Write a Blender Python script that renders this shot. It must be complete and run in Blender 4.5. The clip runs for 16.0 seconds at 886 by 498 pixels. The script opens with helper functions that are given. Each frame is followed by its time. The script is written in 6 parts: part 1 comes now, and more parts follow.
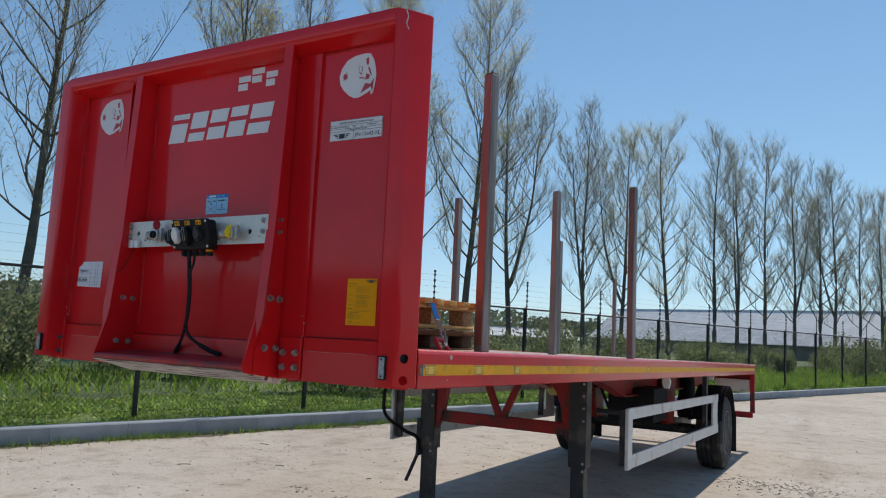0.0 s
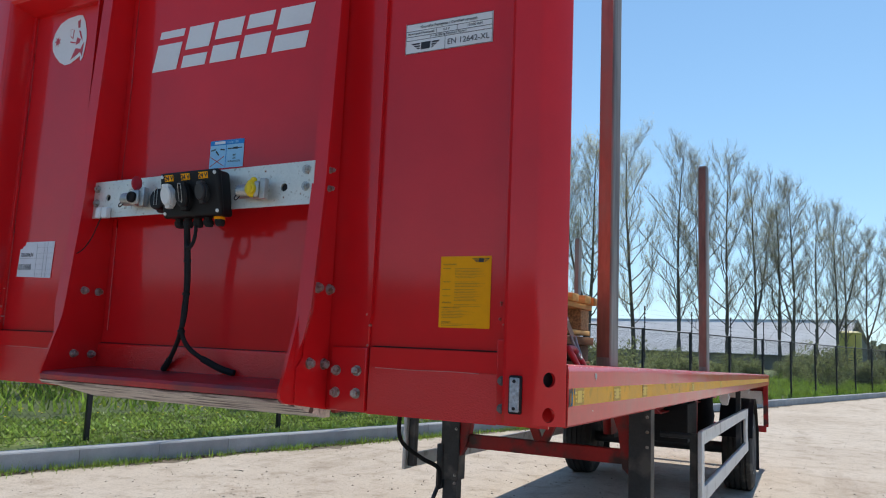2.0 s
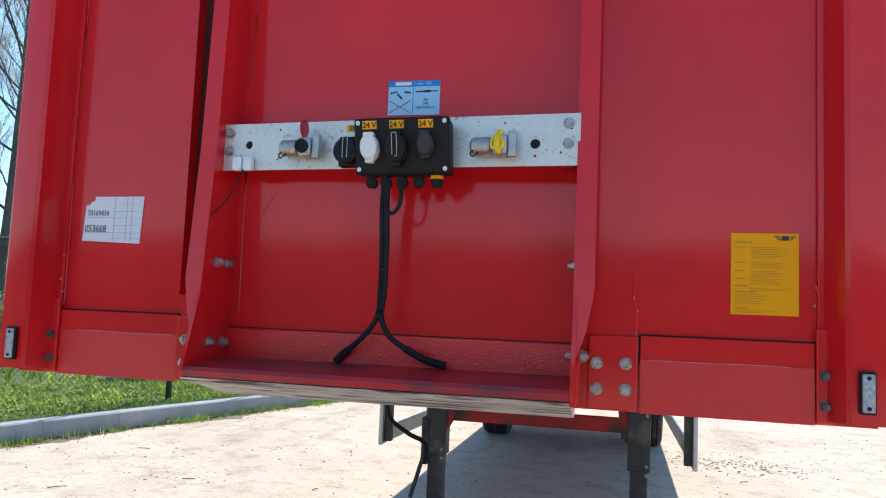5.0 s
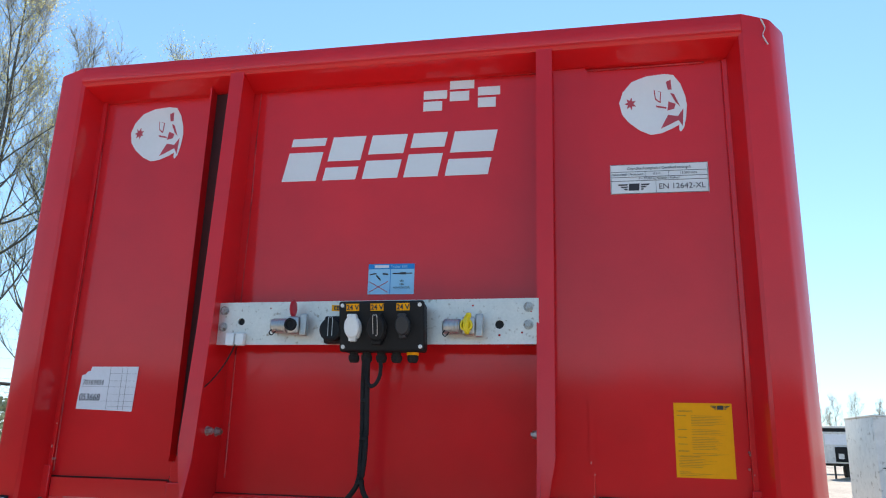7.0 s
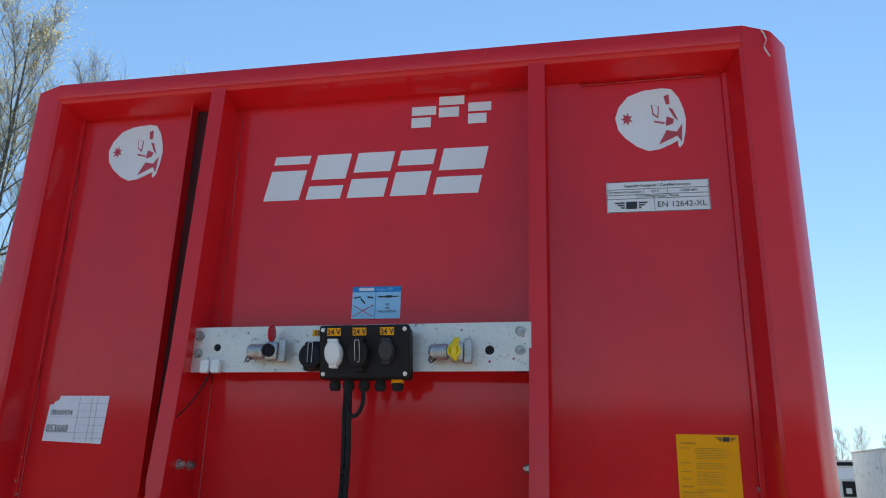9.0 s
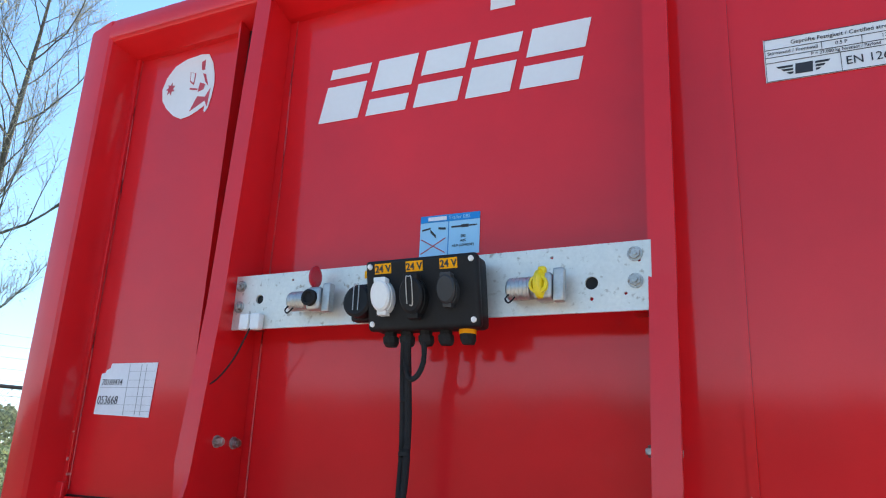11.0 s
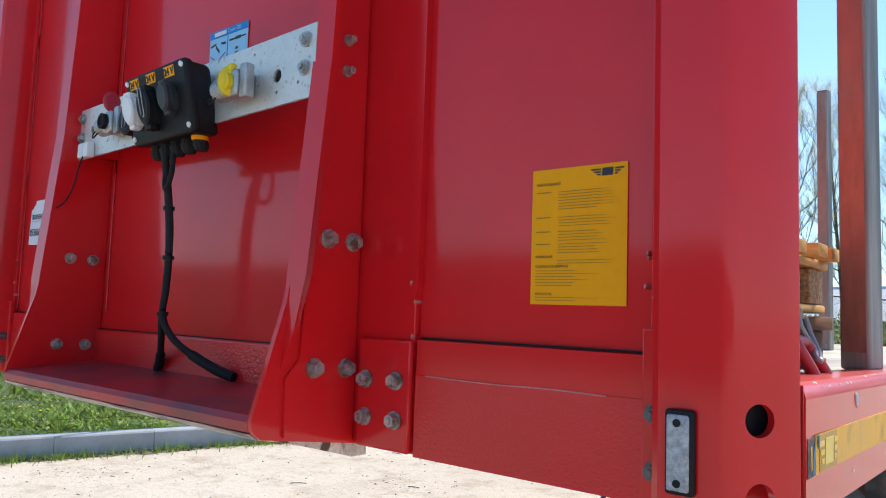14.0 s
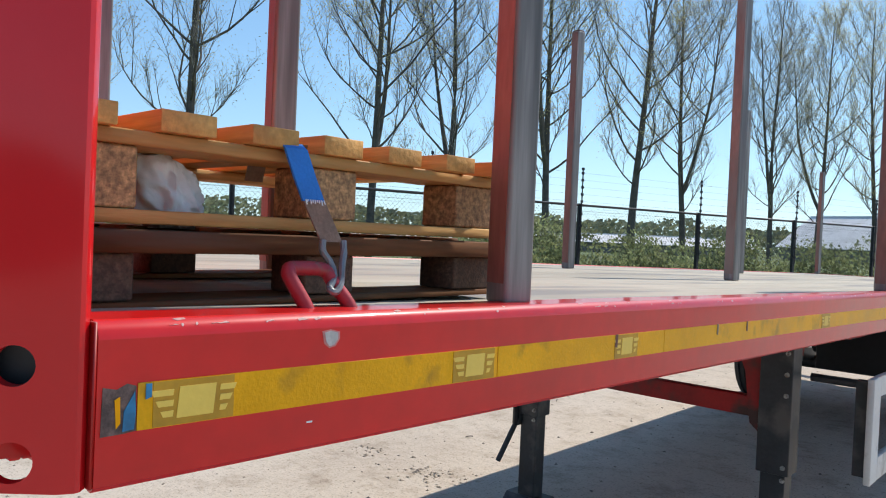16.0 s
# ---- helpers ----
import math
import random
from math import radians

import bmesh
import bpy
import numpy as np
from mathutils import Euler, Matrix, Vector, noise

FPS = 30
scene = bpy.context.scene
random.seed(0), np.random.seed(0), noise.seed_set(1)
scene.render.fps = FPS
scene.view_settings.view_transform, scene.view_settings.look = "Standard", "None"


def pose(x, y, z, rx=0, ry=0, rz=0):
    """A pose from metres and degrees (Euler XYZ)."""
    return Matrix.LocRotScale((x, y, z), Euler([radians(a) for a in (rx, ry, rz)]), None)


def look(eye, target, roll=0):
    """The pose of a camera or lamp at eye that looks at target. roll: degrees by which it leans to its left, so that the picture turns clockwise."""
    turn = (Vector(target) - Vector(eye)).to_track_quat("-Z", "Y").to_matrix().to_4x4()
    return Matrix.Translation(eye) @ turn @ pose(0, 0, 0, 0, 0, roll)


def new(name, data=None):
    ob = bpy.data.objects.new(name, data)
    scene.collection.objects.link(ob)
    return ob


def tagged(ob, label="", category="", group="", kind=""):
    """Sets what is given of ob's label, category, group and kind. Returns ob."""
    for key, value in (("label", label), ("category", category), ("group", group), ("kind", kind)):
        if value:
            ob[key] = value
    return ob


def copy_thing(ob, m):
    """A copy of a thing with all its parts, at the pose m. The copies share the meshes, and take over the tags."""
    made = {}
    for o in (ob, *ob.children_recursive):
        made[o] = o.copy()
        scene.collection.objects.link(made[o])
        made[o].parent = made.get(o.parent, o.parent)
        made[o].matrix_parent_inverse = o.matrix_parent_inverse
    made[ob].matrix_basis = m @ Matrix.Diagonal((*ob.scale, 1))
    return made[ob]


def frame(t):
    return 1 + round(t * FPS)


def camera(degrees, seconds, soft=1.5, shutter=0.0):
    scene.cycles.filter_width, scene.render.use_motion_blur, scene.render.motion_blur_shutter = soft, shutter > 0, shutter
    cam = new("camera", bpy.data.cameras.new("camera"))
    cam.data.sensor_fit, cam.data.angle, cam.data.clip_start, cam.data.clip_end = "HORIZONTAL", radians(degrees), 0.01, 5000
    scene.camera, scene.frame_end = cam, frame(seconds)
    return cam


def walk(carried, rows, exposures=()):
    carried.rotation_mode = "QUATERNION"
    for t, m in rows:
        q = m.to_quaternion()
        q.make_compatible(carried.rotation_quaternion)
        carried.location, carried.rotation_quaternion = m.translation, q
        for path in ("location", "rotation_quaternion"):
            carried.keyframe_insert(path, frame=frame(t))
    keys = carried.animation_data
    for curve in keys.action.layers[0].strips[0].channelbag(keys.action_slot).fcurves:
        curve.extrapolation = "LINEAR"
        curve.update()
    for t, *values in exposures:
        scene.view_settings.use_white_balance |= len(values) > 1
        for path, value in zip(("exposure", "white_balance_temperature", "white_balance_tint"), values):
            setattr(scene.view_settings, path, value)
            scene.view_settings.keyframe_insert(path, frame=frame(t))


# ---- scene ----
# ---- camera and walk ----
cam = camera(61.9, 16.0, soft=1.1)
PATH = [
    (0, (-0.077, 0.006, 1.661), (-1.044, 1.707, 1.883), 2.7),
    (0.5, (-0.348, 0.167, 1.667), (-1.291, 1.871, 1.959), 2.8),
    (1, (-0.589, 0.34, 1.631), (-1.51, 2.049, 1.96), 2.8),
    (1.5, (-0.848, 0.581, 1.646), (-1.74, 2.305, 1.977), 2.5),
    (2, (-1.074, 0.715, 1.627), (-1.94, 2.466, 1.881), 2.4),
    (2.5, (-1.37, 0.818, 1.626), (-2.21, 2.587, 1.837), 2.5),
    (3, (-1.598, 0.853, 1.607), (-2.393, 2.645, 1.791), 2.4),
    (3.5, (-1.87, 0.926, 1.592), (-2.479, 2.789, 1.767), 2.2),
    (4, (-2.088, 0.904, 1.604), (-2.639, 2.787, 1.769), 2.1),
    (4.2, (-2.148, 0.849, 1.607), (-2.676, 2.739, 1.768), 2.1),
    (6.3, (-2.291, 0.487, 1.739), (-2.687, 2.437, 1.942), 1.7),
    (6.5, (-2.293, 0.462, 1.739), (-2.675, 2.403, 2.032), 1.6),
    (7, (-2.239, 0.394, 1.749), (-2.602, 2.294, 2.256), 1.6),
    (7.5, (-2.224, 0.34, 1.76), (-2.563, 2.225, 2.337), 1.5),
    (8, (-2.21, 0.346, 1.751), (-2.54, 2.231, 2.333), 1.3),
    (8.5, (-2.22, 0.385, 1.768), (-2.536, 2.277, 2.333), 1.1),
    (8.7, (-2.222, 0.435, 1.755), (-2.548, 2.321, 2.336), 1.3),
    (11, (-2.142, 1.124, 1.745), (-2.97, 2.859, 2.296), 2.7),
    (11.5, (-2.084, 1.284, 1.765), (-2.959, 3.032, 2.186), 2.0),
    (12, (-1.968, 1.358, 1.738), (-2.801, 3.148, 2.06), 1.2),
    (12.5, (-1.752, 1.365, 1.726), (-2.591, 3.169, 1.925), 1.0),
    (13, (-1.624, 1.385, 1.702), (-2.56, 3.143, 1.886), 1.3),
    (13.5, (-1.492, 1.516, 1.672), (-2.701, 3.101, 1.833), 1.9),
    (14, (-1.39, 1.643, 1.661), (-2.653, 3.145, 1.826), 1.9),
    (14.5, (-1.202, 1.76, 1.648), (-2.556, 3.18, 1.808), 1.7),
    (15, (-1.022, 1.883, 1.669), (-2.393, 3.292, 1.773), 1.5),
    (15.5, (-0.959, 2.056, 1.652), (-2.324, 3.476, 1.664), 1.95),
    (16, (-0.938, 2.276, 1.683), (-2.265, 3.73, 1.647), 2.5),
]
walk(cam, [(t, look(eye, target, roll)) for t, eye, target, roll in PATH], exposures=[(0, 0.02), (1, 0.1), (2, 0.38), (2.5, 0.6), (3, 0.78), (4, 1.06), (6.3, 1.08), (7, 0.98), (7.5, 0.59), (8.7, 0.58), (11, 1.38), (12, 1.48), (12.5, 1.28), (13, 0.85), (14, 1.0), (14.5, 0.92), (15, 0.78), (16, 0.5)])

# ---- sky and sun ----
SUN_UP, SUN_SIDE = 47.0, 3.0          # degrees above the horizon, and towards +x from +y
world = bpy.data.worlds.new("sky")
scene.world = world
world.use_nodes = True
wn = world.node_tree.nodes
wn.clear()
sky = wn.new("ShaderNodeTexSky")
sky.sky_type = "NISHITA"
sky.sun_disc = False
sky.sun_elevation, sky.sun_rotation = radians(SUN_UP), radians(SUN_SIDE)
sky.air_density, sky.dust_density, sky.ozone_density = 0.9, 0.0, 1.6
back = wn.new("ShaderNodeBackground")
back.inputs["Strength"].default_value = 0.148
wout = wn.new("ShaderNodeOutputWorld")
clear = wn.new("ShaderNodeMix")                        # the camera's rendering of a clear spring sky
clear.data_type, clear.blend_type = "RGBA", "MULTIPLY"
clear.inputs[0].default_value, clear.inputs[7].default_value = 1.0, (0.72, 0.92, 1.07, 1)
dim, top, thin = (wn.new("ShaderNodeVectorMath") for _ in range(3))   # thin haze evens out the bright horizon
dim.operation, top.operation, thin.operation = "SCALE", "ADD", "DIVIDE"
dim.inputs["Scale"].default_value, top.inputs[1].default_value = 0.085, (0.86, 0.86, 0.86)
world.node_tree.links.new(sky.outputs[0], dim.inputs[0])
world.node_tree.links.new(dim.outputs[0], top.inputs[0])
world.node_tree.links.new(sky.outputs[0], thin.inputs[0])
world.node_tree.links.new(top.outputs[0], thin.inputs[1])
world.node_tree.links.new(thin.outputs[0], clear.inputs[6])
world.node_tree.links.new(clear.outputs[2], back.inputs[0])
world.node_tree.links.new(back.outputs[0], wout.inputs[0])

sun = new("sun", bpy.data.lights.new("sun", "SUN"))
sun.data.energy, sun.data.angle, sun.data.color = 3.2, radians(0.55), (1.0, 0.95, 0.87)
to_sun = Vector((math.sin(radians(SUN_SIDE)) * math.cos(radians(SUN_UP)), math.cos(radians(SUN_SIDE)) * math.cos(radians(SUN_UP)), math.sin(radians(SUN_UP))))
sun.matrix_world = look((0, 0, 30), Vector((0, 0, 30)) - to_sun)

# ---- materials ----
def material(name, colour, rough=0.6, metal=0.0, vary=0.12, scale=8.0, fine=120.0, bump=0.15, depth=0.002, coat=0.0,
             dark=None, dark_scale=3.0, dark_amount=0.0, island=0.0, per_object=0.0, rough_vary=0.12, leafy=0.0, stretch=(1, 1, 1), coat_rough=0.14):
    """A painted, worn or natural surface: two sizes of noise in the colour, a blotchy second colour, fine relief."""
    m = bpy.data.materials.new(name)
    m.use_nodes = True
    n, l = m.node_tree.nodes, m.node_tree.links
    b = n["Principled BSDF"]
    b.inputs["Metallic"].default_value = metal
    b.inputs["Coat Weight"].default_value = coat
    b.inputs["Coat Roughness"].default_value = coat_rough
    co = n.new("ShaderNodeTexCoord")

    def tex(s, detail=4.0, seed=0.0):
        mp = n.new("ShaderNodeMapping")
        mp.inputs["Location"].default_value = (seed, seed * 1.7, seed * 0.6)
        mp.inputs["Scale"].default_value = stretch
        l.new(co.outputs["Object"], mp.inputs[0])
        t = n.new("ShaderNodeTexNoise")
        t.inputs["Scale"].default_value = s
        t.inputs["Detail"].default_value = detail
        l.new(mp.outputs[0], t.inputs[0])
        return t

    def mixc(fac, a, c, blend="MIX"):
        x = n.new("ShaderNodeMix")
        x.data_type, x.blend_type = "RGBA", blend
        for sock, v in ((x.inputs[0], fac), (x.inputs[6], a), (x.inputs[7], c)):
            if isinstance(v, (int, float)):
                sock.default_value = v
            elif isinstance(v, tuple):
                sock.default_value = (*v, 1)
            else:
                l.new(v, sock)
        return x.outputs[2]

    def ramp(src, lo, hi):
        r = n.new("ShaderNodeMapRange")
        r.inputs["From Min"].default_value, r.inputs["From Max"].default_value = lo, hi
        r.clamp = True
        l.new(src, r.inputs[0])
        return r.outputs[0]

    big, small = tex(scale, 5.0), tex(fine, 3.0, 4.0)
    lo = tuple(max(0.0, c * (1 - vary)) for c in colour)
    hi = tuple(min(1.0, c * (1 + vary)) for c in colour)
    col = mixc(ramp(big.outputs[0], 0.3, 0.7), lo, hi)
    col = mixc(ramp(small.outputs[0], 0.3, 0.7), col, mixc(1.0, col, tuple([1 - vary * 0.8] * 3), "MULTIPLY"))
    if dark:
        spot = tex(dark_scale, 8.0, 11.0)
        edge = 0.62 - 0.3 * dark_amount
        col = mixc(ramp(spot.outputs[0], edge, edge + 0.12), col, dark)
    if island or per_object:
        src = n.new("ShaderNodeNewGeometry").outputs["Random Per Island"] if island else n.new("ShaderNodeObjectInfo").outputs["Random"]
        k = island or per_object
        r = n.new("ShaderNodeMapRange")
        r.inputs["To Min"].default_value, r.inputs["To Max"].default_value = 1 - k, 1 + k
        l.new(src, r.inputs[0])
        cmb = n.new("ShaderNodeCombineColor")
        for i in range(3):
            l.new(r.outputs[0], cmb.inputs[i])
        col = mixc(1.0, col, cmb.outputs[0], "MULTIPLY")
    if isinstance(col, tuple):
        b.inputs["Base Color"].default_value = (*col, 1)
    else:
        l.new(col, b.inputs["Base Color"])
    rr = n.new("ShaderNodeMapRange")
    rr.inputs["To Min"].default_value, rr.inputs["To Max"].default_value = max(0.02, rough - rough_vary), min(1.0, rough + rough_vary)
    l.new(big.outputs[0], rr.inputs[0])
    l.new(rr.outputs[0], b.inputs["Roughness"])
    if leafy:                                          # light passes through thin leaves
        tl, mx2 = n.new("ShaderNodeBsdfTranslucent"), n.new("ShaderNodeMixShader")
        mx2.inputs[0].default_value = leafy
        l.new(col, tl.inputs[0])
        l.new(b.outputs[0], mx2.inputs[1])
        l.new(tl.outputs[0], mx2.inputs[2])
        l.new(mx2.outputs[0], n["Material Output"].inputs[0])
    if bump:
        bp = n.new("ShaderNodeBump")
        bp.inputs["Strength"].default_value, bp.inputs["Distance"].default_value = bump, depth
        l.new(small.outputs[0], bp.inputs["Height"])
        l.new(bp.outputs[0], b.inputs["Normal"])
        if coat:
            l.new(bp.outputs[0], b.inputs["Coat Normal"])
    return m


RED = material("red_paint", (0.70, 0.010, 0.014), 0.42, vary=0.08, scale=2.5, fine=7, bump=0.05, depth=0.004, coat=0.68, rough_vary=0.08, coat_rough=0.10)
RED_ROUGH = material("red_paint_orange_peel", (0.72, 0.010, 0.012), 0.33, vary=0.06, scale=2.5, fine=230, bump=0.4, depth=0.005, coat=0.9, stretch=(0.7, 1, 1), rough_vary=0.06, coat_rough=0.08)
RED_GRIME = material("grimy_red_paint", (0.52, 0.015, 0.02), 0.5, vary=0.2, scale=5, fine=60, bump=0.1, coat=0.2, dark=(0.20, 0.03, 0.035), dark_scale=2.5, dark_amount=0.5)
RED_RAIL = material("red_paint_rail", (0.68, 0.010, 0.010), 0.40, vary=0.12, scale=3.0, fine=30, bump=0.08, coat=0.62, coat_rough=0.09)
RED_WELD = material("ridged_weld_paint", (0.60, 0.014, 0.016), 0.4, vary=0.3, scale=30, fine=160, bump=0.8, depth=0.004, coat=0.5)
TORN = material("torn_dark_tape", (0.16, 0.10, 0.085), 0.7, vary=0.6, scale=60, fine=220, bump=0.6)
PRIMER = material("grey_primer", (0.52, 0.49, 0.46), 0.7, vary=0.2, scale=60, fine=200)
CHIPPED = material("chipped_pale_paint", (0.66, 0.38, 0.34), 0.6, vary=0.25, scale=50)
BLUE_FLECK = material("faded_blue_fleck", (0.03, 0.22, 0.42), 0.6, vary=0.3, scale=60)
RED_SCUFF = material("scuffed_pale_red", (0.62, 0.22, 0.20), 0.6, vary=0.2, scale=30)
RED_CHASSIS = material("red_chassis_paint", (0.40, 0.012, 0.010), 0.5, vary=0.2, scale=5, fine=60, dark=(0.08, 0.03, 0.025), dark_scale=5, dark_amount=0.35)
RED_RUST = material("worn_red_on_steel", (0.17, 0.055, 0.045), 0.55, vary=0.2, scale=5, fine=50, dark=(0.20, 0.16, 0.14), dark_scale=4, dark_amount=0.5)
STEEL = material("bare_steel", (0.30, 0.30, 0.29), 0.5, metal=0.55, vary=0.25, scale=9, fine=70, dark=(0.15, 0.13, 0.12), dark_scale=6, dark_amount=0.3)
ZINC = material("galvanised_plate", (0.74, 0.71, 0.64), 0.45, metal=0.5, vary=0.10, scale=10, fine=140, dark=(0.40, 0.34, 0.26), dark_scale=70, dark_amount=0.05, bump=0.1)
ALLOY = material("cast_alloy", (0.50, 0.49, 0.47), 0.42, metal=0.8, vary=0.15, scale=30, fine=160)
BOLT = material("zinc_bolt", (0.50, 0.49, 0.46), 0.45, metal=0.7, vary=0.3, scale=60, fine=200, dark=(0.25, 0.17, 0.12), dark_scale=60, dark_amount=0.3)
BLACK = material("black_plastic", (0.012, 0.012, 0.013), 0.55, vary=0.25, scale=20, fine=200, bump=0.2)
RUBBER = material("black_rubber", (0.022, 0.022, 0.023), 0.75, vary=0.3, scale=12, fine=90, bump=0.3)
TYRE = material("tyre_rubber", (0.035, 0.033, 0.031), 0.85, vary=0.3, scale=6, fine=60, bump=0.4, dark=(0.10, 0.09, 0.075), dark_scale=5, dark_amount=0.35)
LEGBLACK = material("dark_leg_paint", (0.035, 0.037, 0.040), 0.45, vary=0.3, scale=7, fine=60, dark=(0.11, 0.10, 0.09), dark_scale=5, dark_amount=0.3)
WHITE_PAINT = material("white_guard_paint", (0.72, 0.70, 0.66), 0.45, vary=0.08, scale=5, fine=70, dark=(0.38, 0.35, 0.30), dark_scale=6, dark_amount=0.12)
WHITE_STICK = material("white_sticker", (0.80, 0.80, 0.79), 0.4, vary=0.03, scale=6, fine=80, bump=0.02)
PAPER = material("white_paper", (0.80, 0.81, 0.84), 0.75, vary=0.05, scale=10, fine=120, bump=0.25)
YELLOW_STICK = material("yellow_sticker", (0.98, 0.40, 0.003), 0.5, vary=0.04, scale=5, fine=90, bump=0.03)
TAPE = material("yellow_reflective_tape", (0.92, 0.43, 0.005), 0.35, vary=0.12, scale=9, fine=220, bump=0.3, dark=(0.55, 0.27, 0.02), dark_scale=14, dark_amount=0.08)
TAPE_LOGO = material("pale_tape_print", (0.88, 0.60, 0.10), 0.4, vary=0.05)
TAPE_DARK = material("brown_tape_patch", (0.56, 0.29, 0.012), 0.4, vary=0.15, scale=20)
BLUE_STICK = material("blue_sticker", (0.02, 0.25, 0.62), 0.4, vary=0.03, bump=0.02)
BLUE_PALE = material("pale_blue_sticker", (0.36, 0.66, 0.86), 0.4, vary=0.03, bump=0.02)
INK = material("black_ink", (0.03, 0.03, 0.035), 0.6, vary=0.1)
INK_BROWN = material("brown_ink", (0.30, 0.17, 0.02), 0.6, vary=0.1)
INK_GREY = material("grey_ink", (0.35, 0.36, 0.38), 0.6, vary=0.1)
INK_RED = material("red_ink", (0.55, 0.06, 0.08), 0.5, vary=0.1)
YELLOW_PL = material("yellow_plastic", (0.83, 0.62, 0.010), 0.35, vary=0.06, fine=150)
RING_RED = material("worn_ring_paint", (0.42, 0.03, 0.04), 0.5, vary=0.2, scale=30, fine=160, dark=(0.20, 0.09, 0.06), dark_scale=45, dark_amount=0.25)
RED_PL = material("red_plastic", (0.50, 0.015, 0.03), 0.38, vary=0.08)
GREY_PL = material("dark_grey_plastic", (0.028, 0.029, 0.031), 0.5, vary=0.2, scale=20, fine=200, bump=0.2)
WHITE_PL = material("white_plastic", (0.80, 0.80, 0.78), 0.35, vary=0.05)
LENS = material("clear_reflector", (0.46, 0.47, 0.49), 0.2, metal=0.35, vary=0.3, scale=120, fine=420, bump=0.9)
for m, spec in ((RED, 0.15), (RED_ROUGH, 0.17), (RED_RAIL, 0.2), (YELLOW_STICK, 0.15), (TAPE, 0.2), (WHITE_STICK, 0.25), (BLACK, 0.25), (RUBBER, 0.2), (BLUE_STICK, 0.2), (BLUE_PALE, 0.2)):
    m.node_tree.nodes["Principled BSDF"].inputs["Specular IOR Level"].default_value = spec
SKID = material("scraped_skid_plate", (0.86, 0.66, 0.58), 0.5, metal=0.05, vary=0.35, scale=14, fine=140, dark=(0.10, 0.05, 0.045), dark_scale=30, dark_amount=0.36, stretch=(0.22, 1.4, 1))
WOOD_NEW = material("fresh_pine", (0.68, 0.36, 0.115), 0.65, vary=0.32, scale=14, fine=130, per_object=0.16, bump=0.6, depth=0.003, stretch=(0.1, 1, 1), dark=(0.46, 0.24, 0.08), dark_scale=22, dark_amount=0.2)
WOOD_OLD = material("weathered_pine", (0.22, 0.10, 0.045), 0.75, vary=0.25, scale=7, fine=60, per_object=0.2, bump=0.35, stretch=(0.1, 1, 1), dark=(0.13, 0.08, 0.05), dark_scale=22, dark_amount=0.3)
WOOD_NEW_Y = material("fresh_pine_long", (0.66, 0.37, 0.13), 0.65, vary=0.32, scale=14, fine=130, per_object=0.12, bump=0.6, depth=0.003, stretch=(1, 0.1, 1), dark=(0.46, 0.24, 0.08), dark_scale=22, dark_amount=0.2)
WOOD_OLD_Y = material("weathered_pine_long", (0.27, 0.115, 0.045), 0.75, vary=0.5, scale=9, fine=90, per_object=0.15, bump=0.35, stretch=(1, 0.1, 1), dark=(0.13, 0.08, 0.05), dark_scale=22, dark_amount=0.3)
CHIP_OLD = material("weathered_chip_block", (0.15, 0.085, 0.05), 0.85, vary=0.4, scale=110, fine=260, per_object=0.15, bump=0.6, dark=(0.08, 0.045, 0.03), dark_scale=140, dark_amount=0.2)
CHIP = material("pressed_chip_block", (0.56, 0.32, 0.14), 0.8, vary=0.5, scale=110, fine=260, per_object=0.15, bump=0.6, dark=(0.27, 0.15, 0.07), dark_scale=140, dark_amount=0.2)
DECK = material("worn_deck_board", (0.52, 0.45, 0.35), 0.75, vary=0.16, scale=4, fine=50, per_object=0.08, dark=(0.30, 0.27, 0.24), dark_scale=5, dark_amount=0.3, bump=0.3, stretch=(1, 0.12, 1))
for m in (WOOD_NEW, WOOD_OLD, WOOD_NEW_Y, WOOD_OLD_Y, DECK):
    m.node_tree.nodes["Principled BSDF"].inputs["Specular IOR Level"].default_value = 0.15
BLUE_WEB = material("blue_webbing", (0.025, 0.20, 0.60), 0.7, vary=0.12, scale=20, fine=240, bump=0.6)
TAN_WEB = material("dirty_webbing", (0.30, 0.19, 0.13), 0.85, vary=0.3, scale=25, fine=240, bump=0.6)
CLOTH = material("white_bag_cloth", (0.78, 0.77, 0.76), 0.8, vary=0.06, scale=20, fine=180, bump=0.3)
CONCRETE = material("kerb_concrete", (0.38, 0.385, 0.39), 0.85, vary=0.14, scale=4, fine=60, per_object=0.07, bump=0.4, dark=(0.27, 0.27, 0.25), dark_scale=2.5, dark_amount=0.25)
FENCE = material("black_fence_paint", (0.012, 0.013, 0.014), 0.5, vary=0.2)
BARK = material("grey_bark", (0.13, 0.112, 0.09), 0.9, vary=0.35, scale=3, fine=25, bump=0.6, depth=0.01, per_object=0.2)
LITTER = material("dead_leaf_litter", (0.10, 0.07, 0.045), 0.9, vary=0.4, scale=3, island=0.5, bump=0)
TWIG = material("tan_twig", (0.36, 0.32, 0.26), 0.85, vary=0.2, scale=2, fine=20, bump=0)
LEAF = material("young_leaf", (0.66, 0.58, 0.24), 0.6, vary=0.2, scale=0.7, island=0.25, bump=0, leafy=0.7)
HEDGE = material("hedge_leaf", (0.30, 0.33, 0.15), 0.6, vary=0.3, scale=0.7, island=0.4, bump=0, leafy=0.55)
DARK_HEDGE = material("dark_hedge_leaf", (0.045, 0.055, 0.025), 0.7, vary=0.3, scale=0.5, island=0.4, bump=0)
